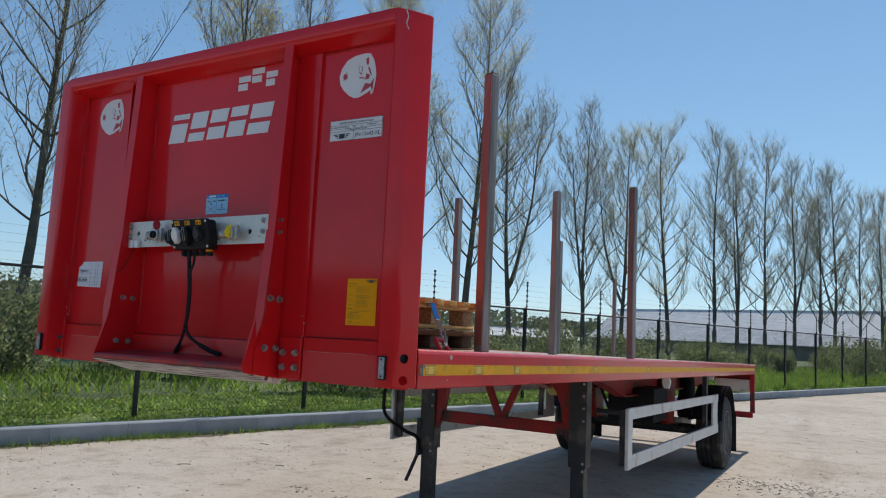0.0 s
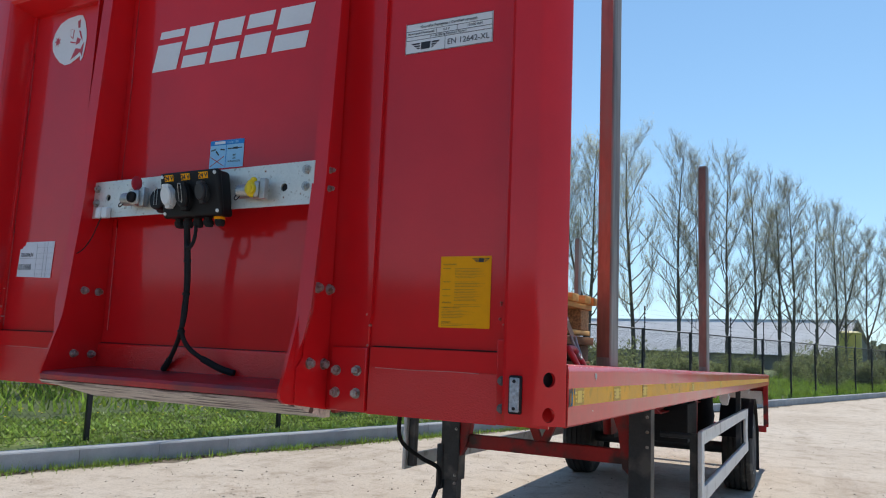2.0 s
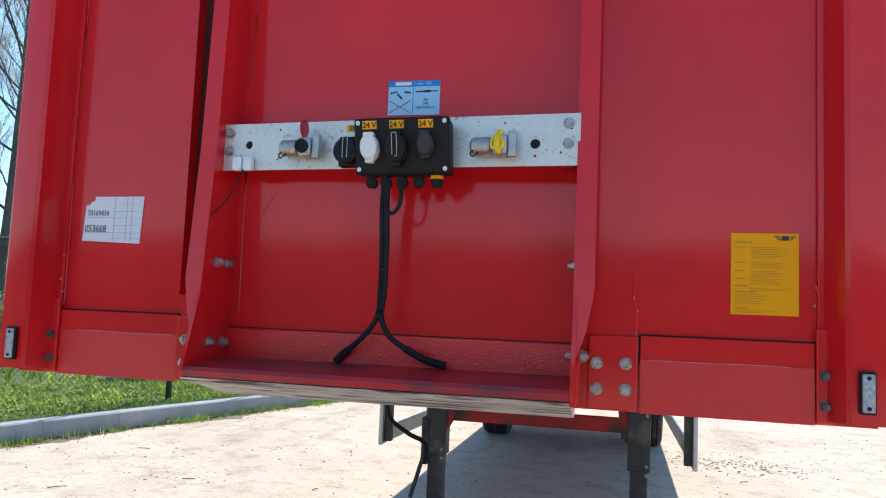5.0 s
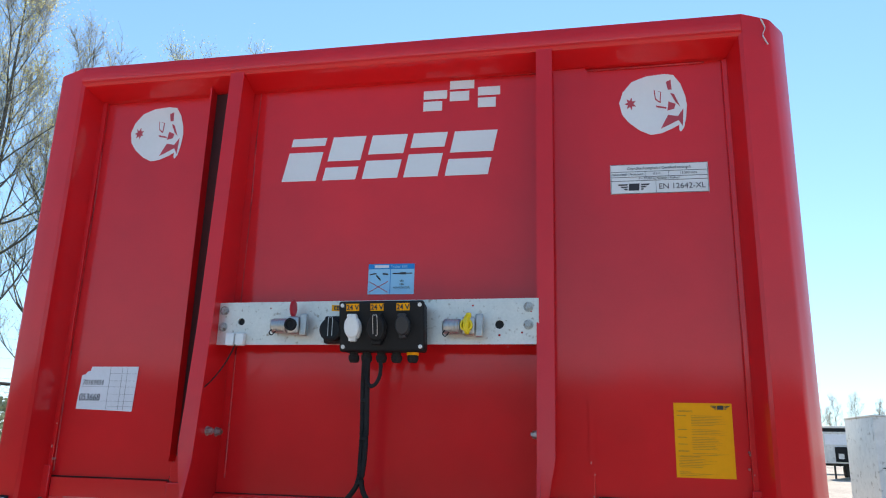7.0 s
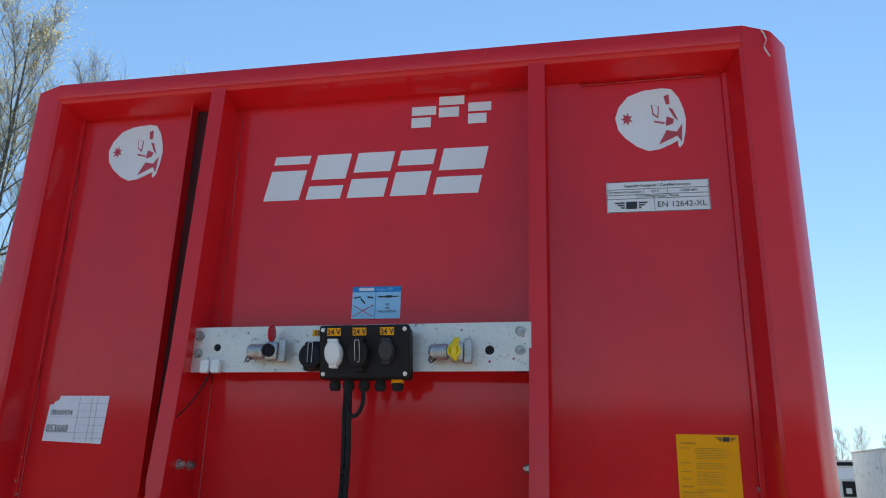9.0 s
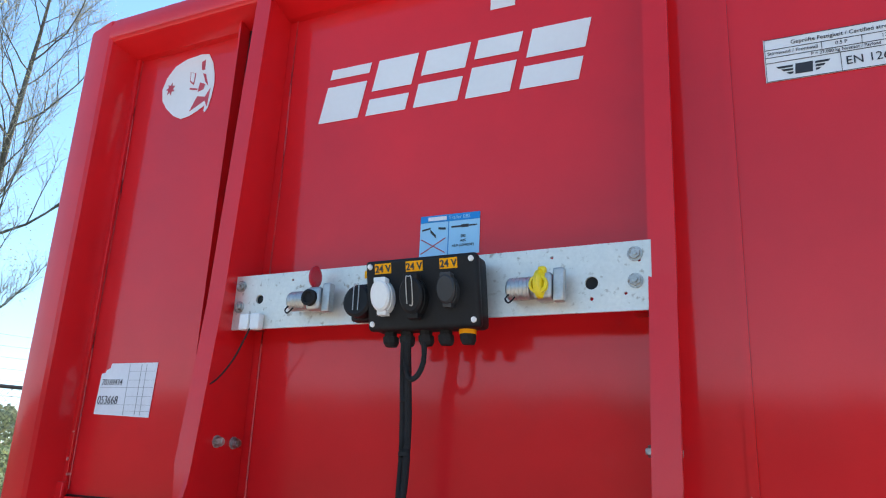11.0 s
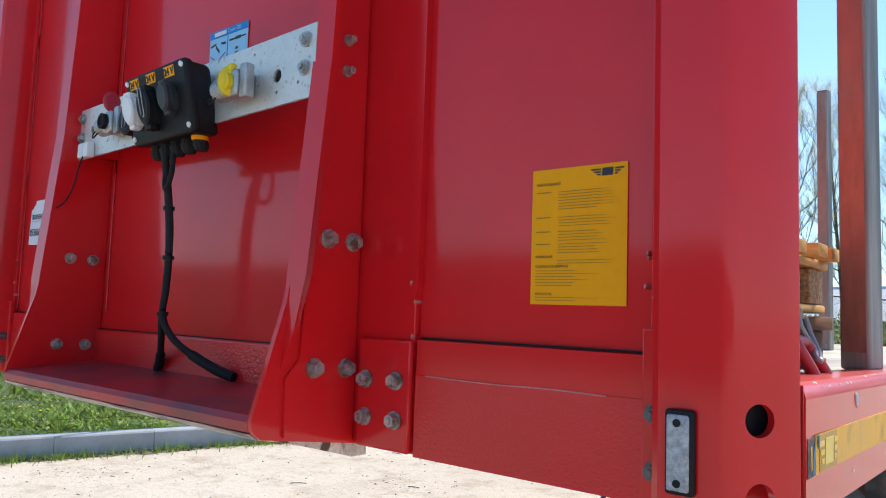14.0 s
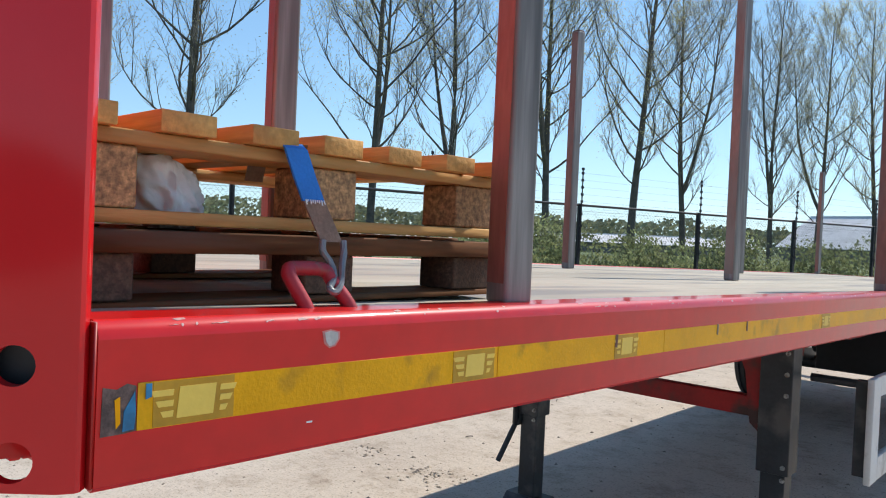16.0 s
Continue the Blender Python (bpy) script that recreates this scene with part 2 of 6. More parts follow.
FAR_LEAF = material("far_spring_leaf", (0.30, 0.30, 0.17), 0.8, vary=0.3, scale=0.05, fine=1.0, island=0.3, bump=0, leafy=0.3)
GRASS = material("grass_blade", (0.27, 0.40, 0.06), 0.6, vary=0.3, scale=0.8, island=0.45, bump=0, leafy=0.5)
WEED = material("broad_weed_leaf", (0.34, 0.45, 0.11), 0.5, vary=0.3, scale=0.9, island=0.5, bump=0, leafy=0.45)
SOIL = material("grass_floor", (0.085, 0.12, 0.028), 0.95, vary=0.35, scale=1.5, fine=20, dark=(0.16, 0.20, 0.05), dark_scale=0.35, dark_amount=0.4, bump=0.5, depth=0.02)
DANDELION = material("dandelion_yellow", (0.75, 0.58, 0.02), 0.7, vary=0.1)
GLASS_DARK = material("dark_vehicle_glass", (0.03, 0.035, 0.04), 0.08, vary=0.1)
POST_STEEL = material("streaked_post_steel", (0.30, 0.275, 0.25), 0.55, metal=0.2, vary=0.45, scale=22, fine=90, dark=(0.16, 0.14, 0.13), dark_scale=12, dark_amount=0.35, stretch=(1, 1, 0.06))
POST_RED = material("worn_terracotta_paint", (0.31, 0.13, 0.096), 0.55, vary=0.3, scale=8, fine=70, dark=(0.24, 0.17, 0.14), dark_scale=5, dark_amount=0.4, stretch=(1, 1, 0.25), per_object=0.25)
ROOF = material("fibre_cement_roof", (0.70, 0.68, 0.66), 0.8, vary=0.12, scale=0.5, fine=6, bump=0.3, island=0.06)
DARKWALL = material("dark_barn_wall", (0.06, 0.065, 0.055), 0.8, vary=0.3, scale=0.6)
BARNWALL = material("grey_barn_wall", (0.24, 0.24, 0.21), 0.85, vary=0.25, scale=0.4)
DARK_BOLT = material("dull_bolt_steel", (0.16, 0.15, 0.145), 0.5, metal=0.6, vary=0.3, scale=30)
# red darkened to carry the shade inside the rib's gap
GAP_SHADE = material("dark_red_gap", (0.07, 0.008, 0.007), 0.7, vary=0.3)
CRUMB = material("dry_dirt_crumb", (0.40, 0.325, 0.245), 0.95, vary=0.2, island=0.25)
DIRT = material("kerb_dirt", (0.20, 0.155, 0.105), 0.95, vary=0.35, scale=6, fine=60, bump=0.5, depth=0.01)
SILO = material("yellow_silo", (0.60, 0.50, 0.13), 0.6, vary=0.12, scale=1.0)
STONE = material("small_stone", (0.29, 0.24, 0.19), 0.9, vary=0.3, island=0.4)


def ground_material():
    """Pale, trodden sand over concrete: broad blotches, tyre-swept arcs, grit."""
    m = bpy.data.materials.new("sandy_yard")
    m.use_nodes = True
    n, l = m.node_tree.nodes, m.node_tree.links
    b = n["Principled BSDF"]
    co = n.new("ShaderNodeTexCoord")

    def noisy(s, d, stretch=(1, 1, 1), turn=0.0):
        mp = n.new("ShaderNodeMapping")
        mp.inputs["Scale"].default_value = stretch
        mp.inputs["Rotation"].default_value = (0, 0, turn)
        l.new(co.outputs["Object"], mp.inputs[0])
        t = n.new("ShaderNodeTexNoise")
        t.inputs["Scale"].default_value, t.inputs["Detail"].default_value = s, d
        t.inputs["Roughness"].default_value = 0.65
        l.new(mp.outputs[0], t.inputs[0])
        return t.outputs[0]

    def ramp(src, pts):
        r = n.new("ShaderNodeValToRGB")
        while len(r.color_ramp.elements) < len(pts):
            r.color_ramp.elements.new(0.5)
        for e, (p, c) in zip(r.color_ramp.elements, pts):
            e.position, e.color = p, (*c, 1)
        l.new(src, r.inputs[0])
        return r.outputs[0]

    def mul(a, c):
        x = n.new("ShaderNodeMix")
        x.data_type, x.blend_type = "RGBA", "MULTIPLY"
        x.inputs[0].default_value = 1
        l.new(a, x.inputs[6])
        l.new(c, x.inputs[7])
        return x.outputs[2]

    base = ramp(noisy(0.35, 6), [(0.3, (0.50, 0.405, 0.315)), (0.5, (0.60, 0.505, 0.40)), (0.72, (0.65, 0.56, 0.465))])
    col = mul(base, ramp(noisy(3.0, 8), [(0.30, (0.70, 0.66, 0.62)), (0.50, (1, 1, 1)), (1.0, (1, 1, 1))]))
    col = mul(col, ramp(noisy(0.8, 8, (1, 0.18, 1), 0.35), [(0.33, (0.74, 0.70, 0.66)), (0.45, (1, 1, 1)), (1.0, (1, 1, 1))]))
    col = mul(col, ramp(noisy(60, 3), [(0.28, (0.46, 0.42, 0.38)), (0.45, (0.96, 0.95, 0.94)), (1.0, (1.05, 1.05, 1.05))]))
    col = mul(col, ramp(noisy(17, 6), [(0.30, (0.76, 0.73, 0.70)), (0.47, (1, 1, 1)), (1.0, (1, 1, 1))]))
    l.new(col, b.inputs["Base Color"])
    b.inputs["Roughness"].default_value = 0.92
    bp = n.new("ShaderNodeBump")
    bp.inputs["Strength"].default_value, bp.inputs["Distance"].default_value = 0.5, 0.015
    l.new(noisy(14, 8), bp.inputs["Height"])
    l.new(bp.outputs[0], b.inputs["Normal"])
    return m


YARD = ground_material()


# ---- mesh helpers ----
def box(bm, x0, x1, y0, y1, z0, z1, bevel=0.0, seg=2):
    r = bmesh.ops.create_cube(bm, size=1.0)
    vs = r["verts"]
    for v in vs:
        v.co = Vector(((x0 + x1) / 2 + v.co.x * abs(x1 - x0), (y0 + y1) / 2 + v.co.y * abs(y1 - y0), (z0 + z1) / 2 + v.co.z * abs(z1 - z0)))
    if bevel:
        es = list({e for v in vs for e in v.link_edges})
        bmesh.ops.bevel(bm, geom=es, offset=bevel, segments=seg, profile=0.5, affect="EDGES")
    return bm


def boxed(*a, **k):
    return box(bmesh.new(), *a, **k)


def rod(bm, p, q, r0, r1=None, n=12, caps=True):
    p, q = Vector(p), Vector(q)
    d = q - p
    m = Matrix.Translation((p + q) / 2) @ d.to_track_quat("Z", "Y").to_matrix().to_4x4()
    bmesh.ops.create_cone(bm, cap_ends=caps, segments=n, radius1=r0, radius2=r0 if r1 is None else r1, depth=d.length, matrix=m)
    return bm


def rodded(*a, **k):
    return rod(bmesh.new(), *a, **k)


def prism(bm, outline, axis, a, b):
    """A straight solid: an outline of (u, v) drawn out along an axis from a to b. x: (y, z); y: (x, z); z: (x, y)."""
    put = {"x": lambda u, v, w: (w, u, v), "y": lambda u, v, w: (u, w, v), "z": lambda u, v, w: (u, v, w)}[axis]
    lo = [bm.verts.new(put(u, v, a)) for u, v in outline]
    hi = [bm.verts.new(put(u, v, b)) for u, v in outline]
    k = len(outline)
    fs = [bm.faces.new(lo), bm.faces.new(hi)] + [bm.faces.new((lo[i], lo[(i + 1) % k], hi[(i + 1) % k], hi[i])) for i in range(k)]
    bmesh.ops.recalc_face_normals(bm, faces=fs)
    return bm


def prismed(*a):
    return prism(bmesh.new(), *a)


def sweep(bm, pts, r, n=8, flat=1.0):
    """A round (or flattened) tube through points, smoothed."""
    P = [Vector(p) for p in pts]
    fine = []
    for i in range(len(P) - 1):
        a, b2, c, d = P[max(i - 1, 0)], P[i], P[i + 1], P[min(i + 2, len(P) - 1)]
        for k in range(6):
            t = k / 6
            fine.append(0.5 * ((2 * b2) + (c - a) * t + (2 * a - 5 * b2 + 4 * c - d) * t * t + (3 * b2 - a - 3 * c + d) * t ** 3))
    fine.append(P[-1])
    rings = []
    for i, p in enumerate(fine):
        d = (fine[min(i + 1, len(fine) - 1)] - fine[max(i - 1, 0)]).normalized()
        q = d.to_track_quat("Z", "Y")
        rings.append([bm.verts.new(p + q @ Vector((math.cos(2 * math.pi * k / n) * r, math.sin(2 * math.pi * k / n) * r * flat, 0))) for k in range(n)])
    for a, b2 in zip(rings, rings[1:]):
        for k in range(n):
            bm.faces.new((a[k], a[(k + 1) % n], b2[(k + 1) % n], b2[k]))
    bm.faces.new(rings[0][::-1])
    bm.faces.new(rings[-1])
    return bm


def disc_profile(bm, centre, axis, rings, n=24):
    """A turned solid about an axis through centre: rings of (along, radius)."""
    axis = Vector(axis).normalized()
    q = axis.to_track_quat("Z", "Y")
    c = Vector(centre)
    rs = [[bm.verts.new(c + axis * a + q @ Vector((math.cos(2 * math.pi * k / n) * r, math.sin(2 * math.pi * k / n) * r, 0))) for k in range(n)] for a, r in rings]
    fs = [bm.faces.new((a[k], a[(k + 1) % n], b2[(k + 1) % n], b2[k])) for a, b2 in zip(rs, rs[1:]) for k in range(n)]
    fs += [bm.faces.new(rs[0]), bm.faces.new(rs[-1])]
    bmesh.ops.recalc_face_normals(bm, faces=fs)
    return bm


def finish(name, bm, mat, smooth=35):
    me = bpy.data.meshes.new(name)
    bm.to_mesh(me)
    bm.free()
    me.materials.append(mat)
    if smooth:
        me.polygons.foreach_set("use_smooth", [True] * len(me.polygons))
        me.set_sharp_from_angle(angle=radians(smooth))
        total = sum(p.area for p in me.polygons)
        for p in me.polygons:                          # broad plates stay flat, their edges round
            if p.area > 0.12 * total:
                p.use_smooth = False
    return me


def part(name, bm, mat, parent, label="", smooth=35):
    """One mesh object under a thing or a part; the mesh is in the world's coordinates."""
    ob = new(name, bm if isinstance(bm, bpy.types.Mesh) else finish(name, bm, mat, smooth))
    ob.parent = parent
    if parent.type == "EMPTY":
        ob.matrix_parent_inverse = Matrix.Translation(-Vector(parent.location))
    return tagged(ob, label)


def thing(name, at, label, category, group="", kind=""):
    e = new(name)
    e.location = at
    return tagged(e, label, category, group, kind)


def solo(name, bm, mat, label, category, group="", kind="", smooth=35):
    ob = new(name, finish(name, bm, mat, smooth))
    return tagged(ob, label, category, group, kind)


def raw_mesh(name, verts, faces, mat):
    me = bpy.data.meshes.new(name)
    me.from_pydata(verts, [], faces)
    me.materials.append(mat)
    return me


def lettering(text, x, y, z, height, mat, name="lettering", shear=0.0, wide=1.0, align="LEFT", bold=0.0, depth=0.0006):
    """A word standing upright in the xz plane, read from -y; x, z: its lower left corner (or middle); returns a mesh."""
    cu = bpy.data.curves.new(name, "FONT")
    cu.body, cu.size, cu.shear, cu.align_x, cu.offset, cu.extrude = text, height * 1.38, shear, align, bold, depth
    cu.resolution_u = 4
    ob = bpy.data.objects.new(name, cu)
    me = bpy.data.meshes.new_from_object(ob)
    bpy.data.objects.remove(ob)
    me.name = name
    me.materials.clear()
    me.materials.append(mat)
    me.transform(Matrix.Translation((x, y, z)) @ Matrix.Rotation(radians(90), 4, "X") @ Matrix.Diagonal((wide, 1, 1, 1)))
    return me

# ---- ground, kerb, verge ----
def kerb_x(y):
    return -11.11 + 0.31 * y


def fence_x(y):
    return -11.78 + 0.31 * y


ALONG = Vector((0.31, 1, 0)).normalized()
ACROSS = Vector((-1, 0.31, 0)).normalized()          # away from the yard
KERB0 = Vector((kerb_x(-14.0), -14.0, 0))


def along(s, off=0.0, z=0.0):
    p = KERB0 + ALONG * s + ACROSS * off
    return Vector((p.x, p.y, z))


gm = bmesh.new()
for vx, vy in ((-700, -700), (700, -700), (700, 900), (-700, 900)):
    gm.verts.new((vx, vy, 0))
gm.faces.new(gm.verts)
solo("ground", gm, YARD, "pale sandy concrete yard with tyre marks and grit", "ground", kind="structure", smooth=0)

vg = bmesh.new()
rows = [[vg.verts.new(along(s, o, h)) for o, h in ((0.16, 0.15), (0.6, 0.20), (1.4, 0.24), (4, 0.25), (14, 0.2), (420, 0.2))] for s in (-160, 0, 15, 30, 45, 60, 100, 600)]
for a, b2 in zip(rows, rows[1:]):
    for i in range(len(a) - 1):
        vg.faces.new((a[i], a[i + 1], b2[i + 1], b2[i]))
bmesh.ops.recalc_face_normals(vg, faces=vg.faces)
solo("grass_verge", vg, SOIL, "rough green verge behind the concrete kerb", "verge", kind="structure")


# ---- trees ----
def tree_mesh(seed, height, forked, leafy):
    """A tall young tree: a straight trunk that may fork low, ascending limbs, shoots and many fine twigs."""
    rnd = random.Random(seed)
    wood, twig, fine, leaf = ([], []), ([], []), ([], []), ([], [])

    def limb(store, p, d, length, r0, r1, steps, sides, bend, up):
        pts, rad = [p.copy()], [r0]
        for i in range(steps):
            d = (d + Vector((rnd.uniform(-bend, bend), rnd.uniform(-bend, bend), up))).normalized()
            p = p + d * (length / steps)
            pts.append(p.copy())
            rad.append(r0 + (r1 - r0) * (i + 1) / steps)
        vs, fs = store
        base = len(vs)
        for i, q in enumerate(pts):
            t = (pts[min(i + 1, steps)] - pts[max(i - 1, 0)]).normalized()
            rot = t.to_track_quat("Z", "Y")
            for k in range(sides):
                a = 2 * math.pi * k / sides
                vs.append(tuple(q + rot @ Vector((math.cos(a) * rad[i], math.sin(a) * rad[i], 0))))
        for i in range(steps):
            for k in range(sides):
                a = base + i * sides + k
                b3 = base + i * sides + (k + 1) % sides
                fs.append((a, b3, b3 + sides, a + sides))
        return pts, d

    def leaves(q, count, spread):
        vs, fs = leaf
        for _ in range(count):
            c = q + Vector((rnd.gauss(0, spread), rnd.gauss(0, spread), rnd.gauss(0, spread)))
            n1 = Vector((rnd.uniform(-1, 1), rnd.uniform(-1, 1), rnd.uniform(-1, 1))).normalized()
            n2 = n1.orthogonal().normalized() * rnd.uniform(0.014, 0.028)
            n1 = n1 * rnd.uniform(0.02, 0.038)
            i = len(vs)
            vs.extend([tuple(c - n2), tuple(c + n1), tuple(c + n2), tuple(c - n1)])
            fs.append((i, i + 1, i + 2, i + 3))

    def clothe(lp, first, long):
        """Ascending side shoots and fine upright twigs along a limb."""
        n = len(lp) - 1
        for i in range(first, n + 1):
            for _k in range(rnd.choice((1, 2, 2)) if i < n else 2):
                a2 = rnd.uniform(0, 6.28)
                out = (lp[i] - lp[i - 1]).normalized() * 0.9
                d2 = (out + Vector((math.cos(a2) * 0.95, math.sin(a2) * 0.95, rnd.uniform(0.1, 0.9)))).normalized()
                bp, _d = limb(fine, lp[i] - (lp[i] - lp[i - 1]) * rnd.random() * 0.8, d2, rnd.uniform(0.5, 1.0) * long, 0.0098, 0.0045, 4, 3, 0.15, 0.10)
                for q2 in bp[1:]:
                    for _m in range(rnd.choice((0, 1, 1))):
                        a3 = rnd.uniform(0, 6.28)
                        tp, _d = limb(fine, q2, (d2 * 0.8 + Vector((math.cos(a3) * 0.9, math.sin(a3) * 0.9, rnd.uniform(0.1, 0.9)))).normalized(), rnd.uniform(0.25, 0.7), 0.0056, 0.003, 2, 3, 0.12, 0.12)
                        leaves(tp[-1], rnd.randint(*leafy), 0.22)

    lean = Vector((rnd.uniform(-0.05, 0.05), rnd.uniform(-0.05, 0.05), 1)).normalized()
    stem, _d = limb(wood, Vector((0, 0, -0.1)), lean, height * 0.96, 0.19, 0.012, 20, 8, 0.030, 0.10)
    clothe(stem, 14, 1.0)
    leaders = [(stem, 20, 0.20, 0.96, 30)]
    if forked:                                          # a second leader from low on the trunk
        a = rnd.uniform(0, 6.28)
        lp, _d = limb(wood, stem[5], Vector((math.cos(a) * 0.5, math.sin(a) * 0.5, 1)).normalized(), height * 0.60, 0.12, 0.011, 12, 7, 0.06, 0.10)
        clothe(lp, 8, 1.0)
        leaders.append((lp, 12, 0.3, 0.95, 13))
    for axis, steps, low, high, count in leaders:
        turn = rnd.uniform(0, 6.28)
        for k in range(count):
            frac = low + (high - low) * k / count + rnd.uniform(-0.012, 0.012)
            p = axis[int(frac * steps)].lerp(axis[min(int(frac * steps) + 1, steps)], frac * steps % 1)
            rel = min(1.0, p.z / height)
            turn += 2.4 + rnd.uniform(-0.5, 0.5)
            steep = 0.30 + 0.9 * rel + rnd.uniform(-0.25, 0.3)
            length = height * (0.07 + 0.20 * math.sin(math.pi * min(1.0, 0.18 + 0.80 * rel))) * rnd.uniform(0.55, 1.2) * (1.0 if axis is stem else 0.8)
            length = min(length, (height * 1.02 - p.z) * 1.1 + 0.7)
            thick = (0.015 + 0.036 * (1 - rel)) * length / (0.25 * height) + 0.006
            lp, _d = limb(twig, p, Vector((math.cos(turn), math.sin(turn), steep)).normalized(), length, thick, 0.005, 9, 5, 0.20, 0.11)
            clothe(lp, 3, 0.85)
            for q in (2, 3, 5, 6):                      # ascending side limbs
                if rnd.random() < 0.8 and length > 1.6:
                    a = rnd.uniform(0, 6.28)
                    d3 = (lp[q + 1] - lp[q]).normalized() + Vector((0.6 * math.cos(a), 0.6 * math.sin(a), 0.25))
                    l2, _d = limb(twig, lp[q], d3.normalized(), length * rnd.uniform(0.28, 0.55), thick * 0.5, 0.004, 6, 4, 0.16, 0.07)
                    clothe(l2, 3, 0.7)
    return raw_mesh("trunk", *wood, BARK), raw_mesh("crown", *twig, BARK), raw_mesh("twig_spray", *fine, TWIG), raw_mesh("leaves", *leaf, LEAF)


TREES = []
for k in range(4):
    tr = thing("tree", (0, 0, 0), "tall bare-branched roadside tree with sparse young leaves" if k < 2 else "tall roadside tree with fine twigs and young green-gold leaves", "tree", "row of trees behind the fence")
    for nm, me in zip(("trunk", "crown", "twig_spray", "leaves"), tree_mesh(40 + k, 19.0, k in (0, 3), (0, 3) if k < 2 else (2, 6))):
        part(nm, me, None, tr)
    TREES.append(tr)

rt = random.Random(7)
spots = [(-41.5, 4.5), (-39.5, 15.0), (-37.0, -3.0), (-34.6, 2.5), (-31.5, 7.0), (-29.6, 11.6), (-27.6, 16.4), (-24.8, 23.6), (-23.4, 26.9), (-21.4, 32.0), (-19.5, 36.7), (-18.1, 40.2), (-15.7, 46.2), (-14.3, 49.8), (-12.2, 55.0), (-10.0, 60.5), (-8.8, 63.6),
         (-7.1, 67.8), (-5.2, 72.4), (-3.3, 77.3), (-2.3, 79.8), (-0.1, 85.3), (1.9, 90.4)]
for k in range(16):
    y = 96 + k * 6.3 + rt.uniform(-1.5, 1.5)
    spots.append((-34.2 + 0.40 * y + rt.uniform(-1.5, 1.5), y))
used = set()
for k, (x, y) in enumerate(spots):
    kind = (k % 2) + (2 if y < 56 and k % 4 else 0)
    m = pose(x, y, 0.2, 0, 0, rt.uniform(0, 360)) @ Matrix.Scale(rt.uniform(0.96, 1.08) * (1.14 if y < 18 or 27 < y < 38 else 1.0 if y < 27 else 0.92 if y < 43 else 0.85 if y < 53 else 0.93), 4)
    if kind not in used:
        used.add(kind)
        TREES[kind].matrix_basis = m
    else:
        c = copy_thing(TREES[kind], m)
        c.matrix_basis = m


# ---- fence ----
fence = thing("fence", (fence_x(7.5), 7.5, 0.2), "black chain-link fence with top rail and wire posts", "fence")
FX = fence_x
BAY = Vector((0.31 * 2.8, 2.8, 0))
yaw_f = math.atan2(-0.31, 1)
post_me = finish("fence_post", boxed(-0.03, 0.03, -0.03, 0.03, 0.0, 2.13, bevel=0.004, seg=1), FENCE)
spike_b = rodded((0.05, 0, 1.2), (0.05, 0, 2.72), 0.011, n=6)
for h in (1.35, 1.55, 1.75, 1.95, 2.16, 2.28, 2.40, 2.52, 2.64, 2.71):
    rod(spike_b, (0.05, 0, h - 0.022), (0.05, 0, h + 0.022), 0.026, n=6)
spike_me = finish("wire_pole", spike_b, FENCE)
rail_me = finish("top_rail", rodded((0, 0, 2.10), (0, BAY.length, 2.10), 0.021, n=8), FENCE)
vs, fs = [], []


def wire(p, q, r=0.0016):
    d = (Vector(q) - Vector(p)).normalized()
    o = d.orthogonal().normalized() * r
    o2 = d.cross(o)
    i = len(vs)
    for c in (p, q):
        for k in range(3):
            a = 2.094 * k
            vs.append(tuple(Vector(c) + o * math.cos(a) + o2 * math.sin(a)))
    for k in range(3):
        fs.append((i + k, i + (k + 1) % 3, i + 3 + (k + 1) % 3, i + 3 + k))


L, H0, H1 = BAY.length, 0.04, 2.09
pitch = 0.075
k = -int((H1 - H0) / pitch)
while k * pitch < L:
    s = k * pitch
    a0, a1 = max(s, 0), min(s + (H1 - H0), L)
    if a1 > a0:
        wire((0, a0, H0 + a0 - s), (0, a1, H0 + a1 - s))
        wire((0.004, L - a0, H0 + a0 - s), (0.004, L - a1, H0 + a1 - s))
    k += 1
for h in (0.1, 0.75, 1.4, 2.0):
    wire((0.006, 0, h), (0.006, L, h), 0.0025)
for h in (1.35, 1.55, 1.75, 1.95, 2.16, 2.28, 2.40, 2.52, 2.64):
    wire((0.05, 0, h), (0.05, L, h), 0.0013)
link_me = raw_mesh("chain_link", vs, fs, FENCE)
for k in range(-6, 48):
    y = 7.5 + 2.8 * k
    base = Matrix.Translation((FX(y), y, 0.2)) @ Matrix.Rotation(yaw_f, 4, "Z")
    for nm, me in (("fence_post", post_me), ("wire_pole", spike_me), ("top_rail", rail_me), ("chain_link", link_me)):
        if k > 30 and nm in ("chain_link", "wire_pole"):
            continue
        ob = new(nm, me)
        ob.parent = fence
        ob.matrix_parent_inverse = Matrix.Translation(-Vector(fence.location))
        ob.matrix_basis = base

# ---- flatbed trailer ----
MID = -2.855
FALL = 0.0195                                          # the nose stands high on its legs


def drop(bm):
    for v in bm.verts:
        v.co.z -= FALL * (v.co.y - 2.57)
    return bm


def dz(y):
    return -FALL * (y - 2.57)


RIB_MID = -2.844


def mirror(bm, mid=MID):
    """The same solid on the trailer's other side."""
    for v in bm.verts:
        v.co.x = 2 * mid - v.co.x
    bmesh.ops.reverse_faces(bm, faces=bm.faces)
    return bm


def mx(x):
    return 2 * MID - x


COL_MID = -2.843


def mc(x):
    return 2 * COL_MID - x


